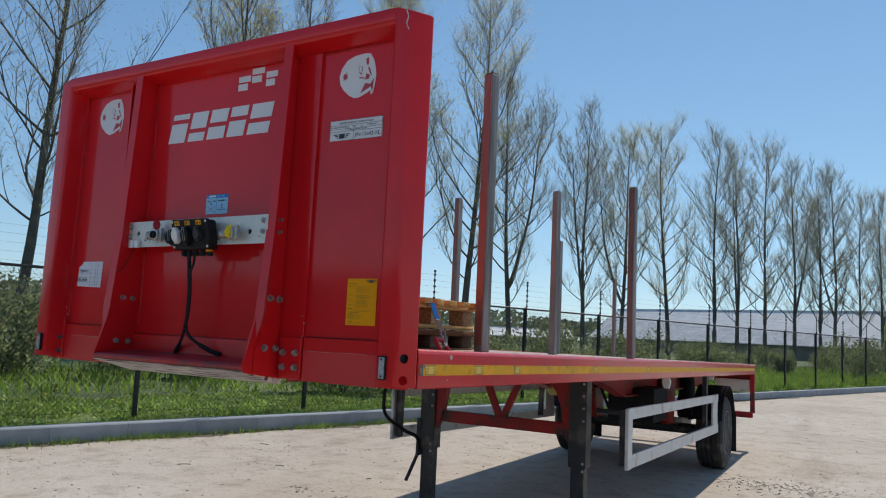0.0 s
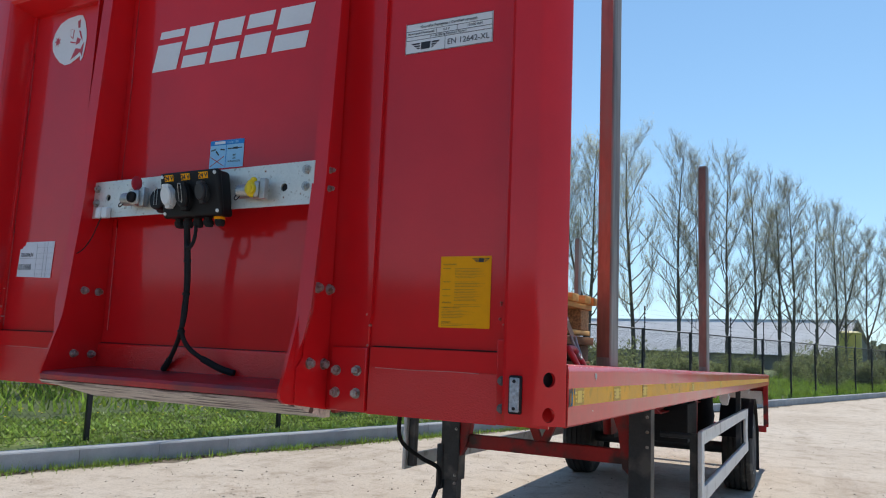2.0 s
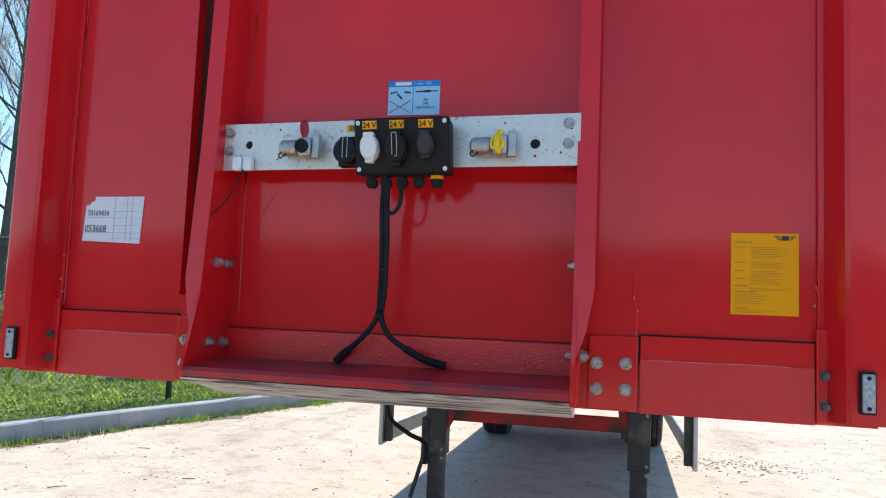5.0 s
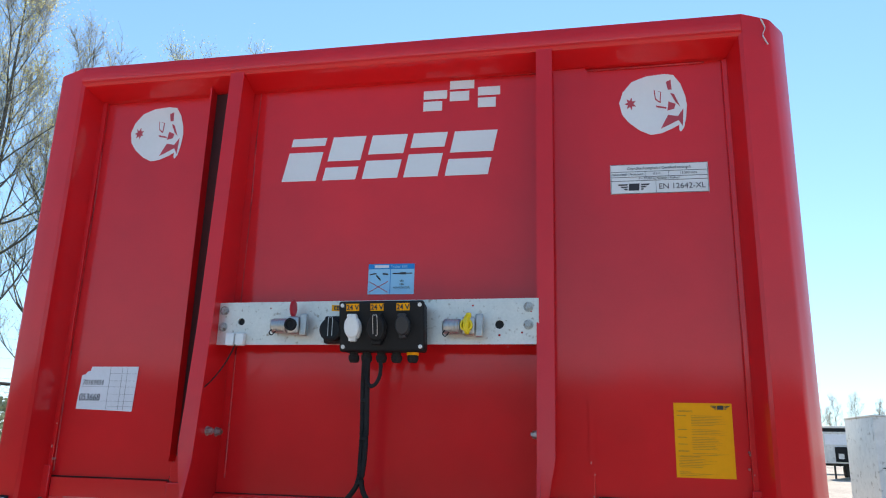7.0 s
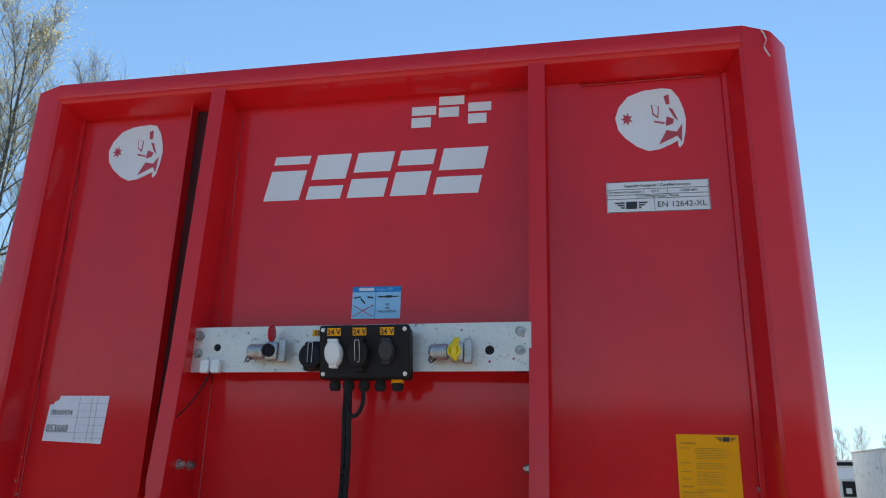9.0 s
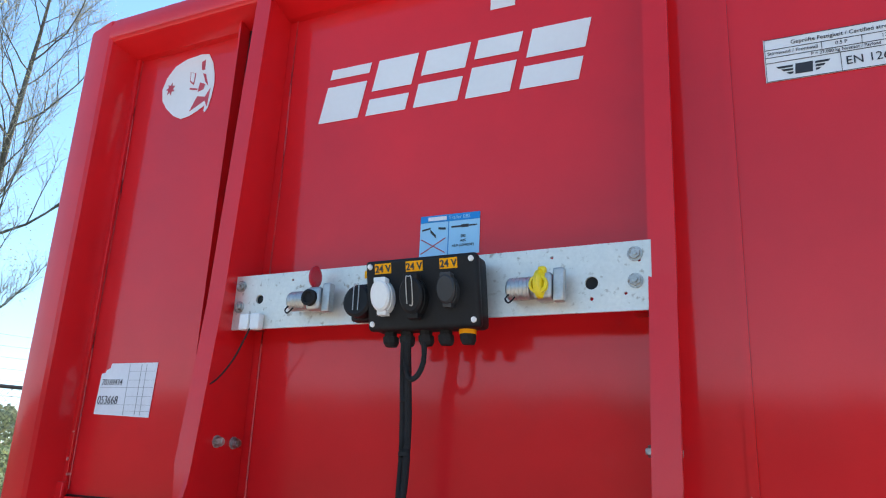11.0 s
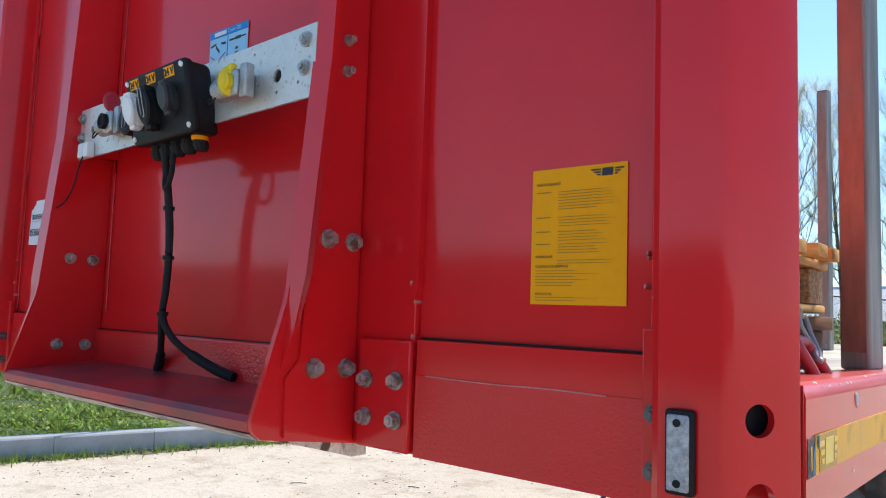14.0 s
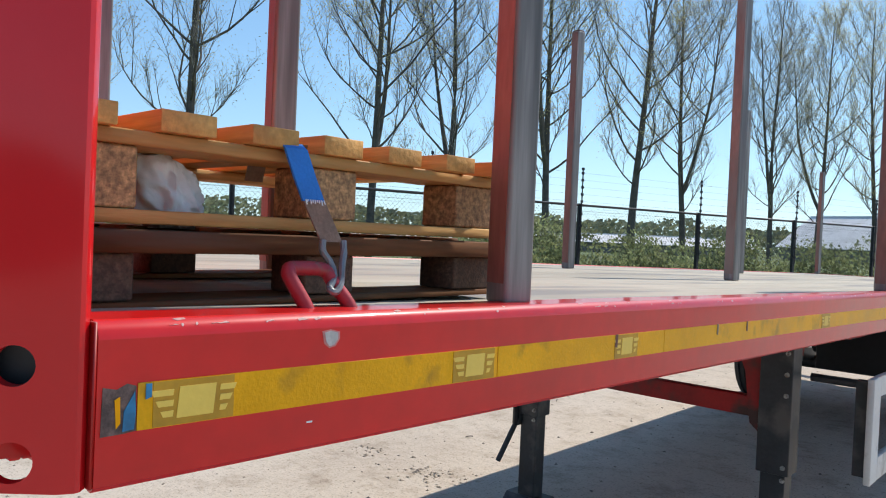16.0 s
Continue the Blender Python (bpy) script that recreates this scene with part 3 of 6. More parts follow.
def sag(bm):
    """The far top corner of the front wall hangs a little."""
    for v in bm.verts:
        if v.co.z > 2.5 and v.co.x < MID:
            v.co.z -= 0.026 * (MID - v.co.x) / 1.2
    return bm


trailer = thing("flatbed_trailer", (MID, 8.0, 0.0), "red single-axle flatbed trailer with tall front wall, on its landing legs", "trailer")
front = part("headboard", sag(boxed(-4.03, -1.67, 2.565, 2.574, 1.425, 2.985)), RED, trailer, "glossy red steel front wall with ribs")


def bolt(parent, p, axis, r=0.013, h=0.015):
    b = bmesh.new()
    a = Vector(axis)
    rod(b, Vector(p), Vector(p) + a * 0.003, r * 1.28, n=16)
    rod(b, Vector(p) + a * 0.003, Vector(p) + a * h, r, r * 0.93, n=6)
    rod(b, Vector(p) + a * h, Vector(p) + a * (h + 0.004), r * 0.5, n=8)
    return part("bolt", b, BOLT, parent, smooth=30)


def cut(bm, cutters, mat, name):
    """The solid bm less the solids in cutters, as a mesh."""
    a = bpy.data.objects.new(name, finish(name, bm, mat, 0))
    scene.collection.objects.link(a)
    cs = []
    for c in cutters:
        o = bpy.data.objects.new("cutter", finish("cutter", c, mat, 0))
        scene.collection.objects.link(o)
        md = a.modifiers.new("cut", "BOOLEAN")
        md.object, md.operation, md.solver = o, "DIFFERENCE", "EXACT"
        cs.append(o)
    bpy.context.view_layer.update()
    me = bpy.data.meshes.new_from_object(a.evaluated_get(bpy.context.evaluated_depsgraph_get()))
    for o in cs + [a]:
        bpy.data.objects.remove(o)
    me.name = name
    me.materials.clear()
    me.materials.append(mat)
    me.polygons.foreach_set("use_smooth", [True] * len(me.polygons))
    me.set_sharp_from_angle(angle=radians(30))
    return me


def column(flip):
    out = [(-1.787, 2.566), (-1.785, 2.545), (-1.762, 2.475), (-1.752, 2.468), (-1.682, 2.466), (-1.673, 2.470), (-1.626, 2.533), (-1.619, 2.546), (-1.620, 2.551), (-1.627, 2.558), (-1.66, 2.572), (-1.787, 2.572)]
    b = prismed(out, "z", 1.437, 3.022)
    for v in b.verts:
        if v.co.z > 2.5:
            v.co.z = 3.022 - max(v.co.x + 1.752, 0) * 0.36 - (0.013 if v.co.y < 2.50 else 0)
        if v.co.z < 1.5 and v.co.y < 2.50:
            v.co.z += 0.004
    n = Vector((0.68, -0.60, 0)).normalized()
    cs = [rodded(Vector((-1.649, 2.502, z)) + n * 0.05, Vector((-1.649, 2.502, z)) - n * 0.062, 0.0185, n=24) for z in (1.552, 1.466)]
    cs.append(prismed([(-1.76, 2.49), (-1.69, 2.476), (-1.681, 2.478), (-1.640, 2.535), (-1.645, 2.556), (-1.76, 2.556)], "z", 1.40, 1.66))
    if flip:
        sag(mirror(b, COL_MID))
        cs = [mirror(c, COL_MID) for c in cs]
    return cut(b, cs, RED, "side_column")


for flip in (False, True):
    col = part("side_column", column(flip), RED, front)
    F = mc if flip else (lambda x: x)
    # dark plate and shelf added inside, so the upper hole reads black
    dark = prismed([(-1.705, 2.482), (-1.700, 2.480), (-1.650, 2.551), (-1.655, 2.553)], "z", 1.512, 1.655)
    join_prism = prismed([(-1.700, 2.480), (-1.682, 2.4800), (-1.642, 2.536), (-1.650, 2.551)], "z", 1.509, 1.512)
    for nm, piece in (("stiffener", dark), ("stiffener_shelf", join_prism)):
        part(nm, mirror(piece, COL_MID) if flip else piece, LEGBLACK, col, "unlit dark plate inside the column")
    lens = bmesh.new()
    box(lens, F(-1.739), F(-1.705), 2.4545, 2.467, 1.466, 1.560, bevel=0.004)
    part("marker_lamp", lens, BLACK, col, "white rectangular front marker lamp in black housing")
    l2 = boxed(F(-1.735), F(-1.709), 2.4500, 2.4558, 1.471, 1.555, bevel=0.003)
    part("reflector", l2, LENS, front, "clear ribbed reflector")
    for z in (1.480, 1.546):
        part("lamp_screw", rodded((F(-1.722), 2.4505, z), (F(-1.722), 2.4485, z), 0.0045, n=10), BLACK, front)
    part("lamp_bulb", disc_profile(bmesh.new(), (F(-1.722), 2.4503, 1.513), (0, -1, 0), [(0, 0.0085), (0.001, 0.0085), (0.002, 0.003)], 16), LENS, front)
    # strip beside the column, its bolts, and the proud lower skirt
    part("edge_strip", boxed(F(-1.800), F(-1.772), 2.553, 2.564, 1.43, 2.91, bevel=0.002), RED, front)
    part("edge_strip", boxed(F(-1.806), F(-1.770), 2.540, 2.552, 1.43, 1.648, bevel=0.003), RED, front)
    for z in (1.541, 1.470):
        bolt(front, (F(-1.788), 2.540, z), (0, -1, 0), 0.010).data.materials[0] = DARK_BOLT
    part("lower_skirt", boxed(min(F(-2.201), F(-1.808)), max(F(-2.201), F(-1.808)), 2.5485, 2.564, 1.425, 1.556), RED_ROUGH, front, "orange-peel red lower panel")
    part("lower_ledge", boxed(min(F(-2.201), F(-1.808)), max(F(-2.201), F(-1.808)), 2.5500, 2.564, 1.5565, 1.6130), RED, front)
    part("seam_seal", boxed(min(F(-2.20), F(-1.80)), max(F(-2.20), F(-1.80)), 2.560, 2.5645, 1.6145, 1.6172), BLACK, front)
    rv = random.Random(6 + flip)
    for i in range(9):                                  # small knocks in the paint
        x, z, r = F(rv.choice((-2.213, -2.21, -1.80))) + rv.uniform(-0.008, 0.008), rv.uniform(1.60, 1.78), rv.uniform(0.001, 0.0026)
        part("paint_knock", prismed([(x - r, z), (x, z - r * 1.6), (x + r, z + r), (x, z + r * 2)], "y", 2.5485, 2.5645), RED_SCUFF, front, smooth=0)
    for xa in (-2.2055, -1.8075):
        part("seam_seal", boxed(min(F(xa), F(xa + 0.003)), max(F(xa), F(xa + 0.003)), 2.556, 2.5640, 1.545, 1.6140), BLACK, front)
    part("scuff_line", sweep(bmesh.new(), [(F(-2.18), 2.5492, 1.5555), (F(-2.05), 2.5490, 1.5545), (F(-1.95), 2.5492, 1.5562), (F(-1.86), 2.5490, 1.5550)], 0.0012, 5), RED_SCUFF, front)
    # rib: web, front flange, mounting strip
    web = prismed([(2.563, 1.425), (2.36, 1.452), (2.344, 1.465), (2.340, 1.480), (2.397, 1.669), (2.404, 1.713), (2.437, 2.08), (2.473, 2.94), (2.563, 2.94)], "x", -2.359, -2.349)
    fl = prismed([(2.390, 1.56), (2.398, 1.56), (2.404, 1.62), (2.414, 1.713), (2.447, 2.08), (2.483, 2.94), (2.4715, 2.94), (2.4355, 2.08), (2.4025, 1.713), (2.396, 1.62)], "x", -2.3595, -2.311)
    for v in fl.verts:
        if v.co.z < 1.7 and v.co.x > -2.32:
            v.co.x = -2.3485 if v.co.z < 1.6 else -2.328
    ms = boxed(-2.349, -2.209, 2.553, 2.5645, 1.43, 2.91, bevel=0.003)
    fs = prismed([(-2.223, 1.70), (-2.213, 1.668), (-2.205, 1.70), (-2.205, 2.90), (-2.223, 2.90)], "y", 2.5505, 2.5645)
    mp = boxed(-2.328, -2.207, 2.541, 2.552, 1.428, 1.611, bevel=0.004)
    gp = prismed([(2.548, 1.432), (2.40, 1.452), (2.397, 1.545), (2.425, 1.575), (2.432, 1.72), (2.462, 2.08), (2.492, 2.90), (2.548, 2.90)], "x", -2.3487, -2.3435)
    for nm, b in (("rib_web", web), ("rib_flange", fl), ("rib_strip", ms), ("fold_strip", fs), ("rib_foot", mp), ("gusset_plate", gp)):
        part(nm, mirror(b, RIB_MID) if flip else b, RED, front)
    G = (lambda x: 2 * RIB_MID - x) if flip else (lambda x: x)
    for x, z in ((-2.306, 1.542), (-2.236, 1.544), (-2.306, 1.479), (-2.236, 1.480)):
        bolt(front, (G(x), 2.540, z), (0, -1, 0), 0.012)
    side = -1 if flip else 1
    for y, z, r in ((2.473, 1.777, 0.013), (2.530, 1.776, 0.013), (2.455, 1.560, 0.013), (2.525, 1.558, 0.013), (2.499, 2.131, 0.008), (2.499, 2.075, 0.008)):
        z -= 0.013 if flip else 0.0
        bolt(front, (G(-2.3435), y, z), (side, 0, 0), r)
        bolt(front, (G(-2.359), y, z), (-side, 0, 0), r * 0.85, 0.016)
    
# dark strip whose colour stands in for the deep shade beside the rib
part("rib_gap", boxed(-3.463, -3.40, 2.5525, 2.5528, 1.69, 2.905), GAP_SHADE, front, "dark open gap beside the rib")
part("fold_lip", prismed([(-3.468, 1.705), (-3.4655, 1.672), (-3.463, 1.690), (-3.463, 2.905), (-3.468, 2.905)], "y", 2.514, 2.5505), RED, front, "raised sheet edge ending in a point")
part("top_beam", sag(prismed([(2.574, 3.022), (2.498, 3.022), (2.474, 3.012), (2.468, 2.99), (2.468, 2.952), (2.476, 2.940), (2.545, 2.914), (2.564, 2.912), (2.574, 2.912)], "x", -3.935, -1.755)), RED, front)
part("scuff_line", sweep(bmesh.new(), [(x, 2.562, 2.905 + 0.003 * math.sin(x * 9)) for x in (-3.9, -3.5, -3.0, -2.5, -2.2, -1.85)], 0.0032, 5), RED_WELD, front)
for wx in (-3.885, -3.305):                            # upright weld beads
    part("weld_bead", sweep(bmesh.new(), [(wx + 0.002 * math.sin(z * 13), 2.563, z) for z in (1.63, 1.9, 2.2, 2.5, 2.7, 2.90)], 0.0022, 5), RED_WELD, front)
part("centre_skirt", boxed(-3.333, -2.354, 2.550, 2.564, 1.49, 1.585, bevel=0.005), RED_ROUGH, front)
part("seam_seal", boxed(-3.333, -2.36, 2.5615, 2.5645, 1.5855, 1.5875), BLACK, front)
part("floor_pan", prismed([(2.564, 1.505), (2.365, 1.490), (2.350, 1.489), (2.340, 1.480), (2.344, 1.464), (2.365, 1.462), (2.564, 1.475)], "x", -3.33, -2.36), RED_GRIME, front, "grimy red ledge at the foot of the front wall")
part("skid_plate", prismed([(2.346, 1.4612), (2.358, 1.451), (2.42, 1.440), (2.565, 1.400), (2.60, 1.400), (2.60, 1.45), (2.50, 1.458)], "x", -3.338, -2.3605), SKID, trailer, "scraped and scratched steel underside")
# scraped paint on the upper corner
sc = sweep(bmesh.new(), [(-1.70, 2.4645, 2.985), (-1.69, 2.4645, 2.955), (-1.697, 2.4648, 2.93), (-1.685, 2.4650, 2.90)], 0.005, 5, flat=0.3)
part("paint_scrape", sc, WHITE_STICK, front)

# deck: side rails, boards, end beam
for flip in (False, True):
    out = [(-1.700, 1.455), (-1.650, 1.437), (-1.625, 1.432), (-1.618, 1.438), (-1.617, 1.574), (-1.6185, 1.582), (-1.623, 1.588), (-1.632, 1.5915), (-1.692, 1.592), (-1.70, 1.585)]
    b = drop(prismed(out, "y", 2.562, 13.5))
    rail = part("side_rail", mirror(b) if flip else b, RED_RAIL, trailer, "red side rail with chipped top edge")
    F = mx if flip else (lambda x: x)
    x0, x1 = sorted((F(-1.6175), F(-1.6160)))
    y = 2.600
    rr = random.Random(3)
    while y < 13.3:                                    # lengths of reflective tape
        ln = rr.choice((0.42, 0.55, 1.1, 1.5))
        part("reflective_tape", drop(boxed(x0, x1, y, min(y + ln, 13.3), 1.4860, 1.5315)), TAPE, rail)
        y += ln + 0.002
    # darker red strip stands in for the dark gap between column and rail
    part("bent_end", drop(boxed(min(F(-1.70), F(-1.619)), max(F(-1.70), F(-1.619)), 2.5585, 2.5615, 1.437, 1.590)), RED_CHASSIS, rail)
n_board = 10
w = (4.018 - 1.702) / n_board
for i in range(n_board):
    part("deck_board", drop(boxed(-4.016 + i * w + 0.003, -4.016 + (i + 1) * w - 0.003, 2.576, 13.45, 1.556, 1.587, bevel=0.002, seg=1)), DECK, trailer)
# unseen sheet added under the boards, stops sun streaks through their gaps
part("deck_plate", drop(boxed(-4.012, -1.705, 2.576, 13.46, 1.5535, 1.5555)), STEEL, trailer)
part("rear_beam", drop(boxed(-4.08, -1.63, 13.5, 13.58, 1.30, 1.592, bevel=0.006)), RED_CHASSIS, trailer)

# chassis
for flip in (False, True):
    b = prismed([(2.75, 1.55), (13.5, 1.55), (13.5, 1.20), (8.4, 1.16), (7.4, 1.36), (2.75, 1.40)], "x", -2.46, -2.445)
    drop(b)
    part("chassis_beam", mirror(b) if flip else b, RED_CHASSIS, trailer)
    b = drop(prismed([(7.4, 1.352), (8.4, 1.152), (13.5, 1.192), (13.5, 1.205), (8.4, 1.167), (7.4, 1.368)], "x", -2.52, -2.385))
    part("beam_flange", mirror(b) if flip else b, RED_CHASSIS, trailer)
for i in range(18):
    y = 3.5 + i * 0.56
    part("cross_member", drop(boxed(-4.01, -1.70, y, y + 0.06, 1.475, 1.552)), RED_CHASSIS, trailer)

# landing legs and their bracing
for lx in (-3.525, -2.105):
    leg = part("landing_leg", boxed(lx - 0.075, lx + 0.075, 5.93, 6.06, 0.62, 1.45, bevel=0.006), LEGBLACK, trailer, "dark steel landing leg")
    part("inner_tube", boxed(lx - 0.057, lx + 0.057, 5.945, 6.045, 0.07, 0.62, bevel=0.005), LEGBLACK, leg)
    part("foot", prismed([(5.84, 0.0), (6.15, 0.0), (6.15, 0.03), (6.06, 0.13), (5.93, 0.13), (5.84, 0.03)], "x", lx - 0.13, lx + 0.13), LEGBLACK, leg)
    sx = 1 if lx > MID else -1
    if sx < 0:
        part("gear_box", boxed(lx + sx * 0.05, lx + sx * 0.105, 5.92, 6.07, 0.55, 0.88, bevel=0.008), LEGBLACK, leg)
    for z in (0.60, 0.66, 1.0, 1.1, 1.2, 1.3):
        bolt(leg, (lx + 0.05, 5.93, z), (0, -1, 0), 0.009)
    br = prismed([(lx - sx * 0.075, 0.80), (lx - sx * 0.12, 0.84), (lx - sx * 0.15, 1.08), (lx - sx * 0.20, 1.22), (lx - sx * 0.30, 1.33), (lx - sx * 0.46, 1.40), (lx - sx * 0.46, 1.45), (lx - sx * 0.075, 1.45)] if sx > 0 else [(lx + 0.075, 0.80), (lx + 0.13, 0.90), (lx + 0.20, 1.30), (lx + 0.22, 1.45), (lx + 0.075, 1.45)], "y", 5.95, 6.03)
    part("leg_bracket", br, RED_CHASSIS, trailer)
part("guard_stay", rodded((-2.0, 6.11, 1.08), (-1.76, 6.11, 1.08), 0.02, n=10), LEGBLACK, trailer)
part("leg_crossbeam", boxed(-3.45, -2.18, 5.97, 6.03, 0.865, 0.965, bevel=0.006), RED_CHASSIS, trailer, "red crossbeam between the legs")
for x0, x1 in ((-3.05, -2.84), (-2.58, -2.80)):
    part("leg_brace", prismed([(x0 - 0.03, 1.44), (x0 + 0.03, 1.44), (x1 + 0.03, 0.96), (x1 - 0.03, 0.96)], "y", 5.98, 6.02), RED_CHASSIS, trailer)
part("crank_rod", rodded((-3.62, 6.0, 0.62), (-3.68, 5.86, 0.32), 0.016, n=10), LEGBLACK, trailer)
part("hose", sweep(bmesh.new(), [(-3.72, 5.6, 1.42), (-3.78, 5.6, 1.15), (-3.80, 5.65, 0.92), (-3.70, 5.80, 0.78), (-3.60, 5.90, 0.70), (-3.60, 5.93, 0.55)], 0.016, 8), RUBBER, trailer)

# white side guards
for flip in (False, True):
    F = mx if flip else (lambda x: x)
    g0, g1 = sorted((F(-1.745), F(-1.715)))
    guard = part("side_guard", boxed(g0, g1, 6.04, 6.17, 0.635, 1.12, bevel=0.006), WHITE_PAINT, trailer, "white painted side guard frame")
    part("guard_beam", prismed([(6.17, 0.64), (10.35, 0.545), (10.35, 0.655), (6.17, 0.745)], "x", g0, g1), WHITE_PAINT, guard)
    part("guard_beam", prismed([(6.17, 1.03), (10.35, 0.94), (10.35, 1.03), (6.17, 1.12)], "x", g0, g1), WHITE_PAINT, guard)
    part("guard_post", boxed(g0 + 0.002, g1 - 0.002, 10.0, 10.32, 0.56, 1.02, bevel=0.005), WHITE_PAINT, guard)
    h0, h1 = sorted((F(-1.80), F(-1.748)))
    part("guard_hanger", boxed(h0, h1, 6.08, 6.14, 0.66, 1.10), LEGBLACK, guard)
    part("guard_hanger", boxed(h0, h1, 9.7, 9.76, 0.60, 1.32), LEGBLACK, guard)

# wheels, axle, guards, flaps
AX_Y, AX_Z = 10.95, 0.49
for flip in (False, True):
    F = mx if flip else (lambda x: x)
    sgn = -1 if flip else 1
    cx = F(-1.86)
    prof = [(-0.165, 0.30), (-0.175, 0.37), (-0.17, 0.44), (-0.15, 0.475)]
    for g in (-0.095, -0.035, 0.035, 0.095):
        prof += [(g - 0.012, 0.489), (g - 0.008, 0.475), (g + 0.008, 0.475), (g + 0.012, 0.489)]
    prof += [(0.15, 0.475), (0.17, 0.44), (0.175, 0.37), (0.165, 0.30)]
    wheel = part("tyre", disc_profile(bmesh.new(), (cx, AX_Y, AX_Z), (1, 0, 0), prof, 40), TYRE, trailer, "dusty black truck tyre")
    part("rim", disc_profile(bmesh.new(), (cx, AX_Y, AX_Z), (sgn, 0, 0), [(-0.13, 0.29), (0.16, 0.298), (0.168, 0.285), (0.10, 0.262), (0.06, 0.16), (0.11, 0.145), (0.13, 0.09), (0.16, 0.08)], 32), STEEL, wheel)
    fen = bmesh.new()
    arc = [(AX_Y + math.cos(radians(a)) * 0.60, AX_Z + 0.03 + math.sin(radians(a)) * 0.60) for a in range(12, 172, 8)]
    arc2 = [(AX_Y + math.cos(radians(a)) * 0.585, AX_Z + 0.03 + math.sin(radians(a)) * 0.585) for a in range(164, 8, -8)]
    prism(fen, arc + arc2, "x", cx - 0.19, cx + 0.19)
    part("mudguard", fen, BLACK, trailer)
    part("mudflap", boxed(cx - 0.19, cx + 0.19, AX_Y + 0.68, AX_Y + 0.695, 0.16, 0.72, bevel=0.003), RUBBER, trailer)
part("axle", rodded((-3.75, AX_Y, AX_Z), (-1.96, AX_Y, AX_Z), 0.07, n=16), LEGBLACK, trailer)
for x in (-3.35, -2.36):
    part("air_spring", disc_profile(bmesh.new(), (x, 11.6, 0.56), (0, 0, 1), [(0, 0.10), (0.04, 0.13), (0.12, 0.14), (0.2, 0.13), (0.27, 0.14), (0.36, 0.12), (0.62, 0.11)], 20), RUBBER, trailer)
    part("trailing_arm", prismed([(10.3, 0.72), (10.4, 0.55), (11.75, 0.46), (11.75, 0.56), (10.5, 0.68)], "x", x - 0.04, x + 0.04), LEGBLACK, trailer)
    part("hanger_bracket", prismed([(10.2, 0.6), (10.5, 0.6), (10.6, 1.22), (10.1, 1.22)], "x", x - 0.05, x + 0.05), RED_CHASSIS, trailer)
part("air_tank", disc_profile(bmesh.new(), (-3.30, 8.3, 1.12), (1, 0, 0), [(0, 0.05), (0.03, 0.10), (0.06, 0.12), (0.44, 0.12), (0.47, 0.10), (0.50, 0.05)], 24), SILO, trailer, "yellowish round air tank")
part("tool_box", boxed(-2.75, -2.20, 8.9, 9.6, 0.72, 1.12, bevel=0.015), BLACK, trailer)
part("brake_hose", sweep(bmesh.new(), [(-2.5, 9.9, 1.15), (-2.45, 10.1, 0.85), (-2.38, 10.5, 0.68), (-2.4, 10.9, 0.75)], 0.02, 8), RUBBER, trailer)
part("brake_hose", sweep(bmesh.new(), [(-3.2, 9.9, 1.15), (-3.15, 10.2, 0.80), (-3.22, 10.6, 0.66), (-3.3, 10.9, 0.75)], 0.02, 8), RUBBER, trailer)
part("brake_valve", boxed(-2.75, -2.55, 9.9, 10.1, 0.85, 1.1, bevel=0.02), BLACK, trailer)
for y in (7.2, 9.6):
    part("rope_hook", prismed([(-1.72, 1.35), (-1.66, 1.35), (-1.645, 1.30), (-1.66, 1.24), (-1.70, 1.24), (-1.72, 1.28)], "y", y, y + 0.05), WHITE_PAINT, trailer)
for flip in (False, True):
    F = mx if flip else (lambda x: x)
    a0, a1 = sorted((F(-1.70), F(-1.63)))
    part("rear_post", boxed(a0, a1, 13.42, 13.50, 0.58, 1.32, bevel=0.005), RED_CHASSIS, trailer)
    b0, b1 = sorted((F(-2.25), F(-1.71)))
    part("light_board", boxed(b0, b1, 13.44, 13.48, 0.92, 1.12, bevel=0.005), WHITE_PAINT, trailer)
part("rear_bumper", boxed(-4.05, -1.66, 13.40, 13.50, 0.50, 0.60, bevel=0.01), RED_CHASSIS, trailer)

# ---- service plate on the front wall ----
PY = 2.447                                             # front face of the plate
cs = [rodded((x, 2.40, z), (x, 2.50, z), r, n=16) for x, z, r in ((-2.463, 2.073, 0.0125), (-3.253, 2.088, 0.011), (-2.463, 2.043, 0.0035), (-2.54, 2.128, 0.003), (-3.16, 2.128, 0.003), (-2.40, 2.05, 0.003), (-2.375, 2.11, 0.003), (-3.30, 2.12, 0.003))]
plate_b = boxed(-3.333, -2.3535, PY, PY + 0.006, 2.018, 2.147)
plate = part("service_plate", cut(plate_b, cs, ZINC, "service_plate"), ZINC, front, "galvanised steel coupling plate, scratched")
# black discs added behind the holes to hide the lit red wall
for x, z in ((-2.463, 2.073), (-3.253, 2.088)):
    part("hole_plug", rodded((x, PY + 0.0065, z), (x, PY + 0.010, z), 0.016, n=16), RUBBER, plate)
part("plate_flange", boxed(-3.333, -2.3535, PY + 0.0065, PY + 0.035, 2.141, 2.147), ZINC, plate)
for x in (-3.312, -2.382):
    for z in (2.122, 2.072):
        bolt(plate, (x, PY, z), (0, -1, 0), 0.011, 0.009)
for x in (-3.31, -2.39):
    part("plate_bracket", boxed(x - 0.014, x + 0.014, 2.490, 2.564, 2.03, 2.13), RED, front)

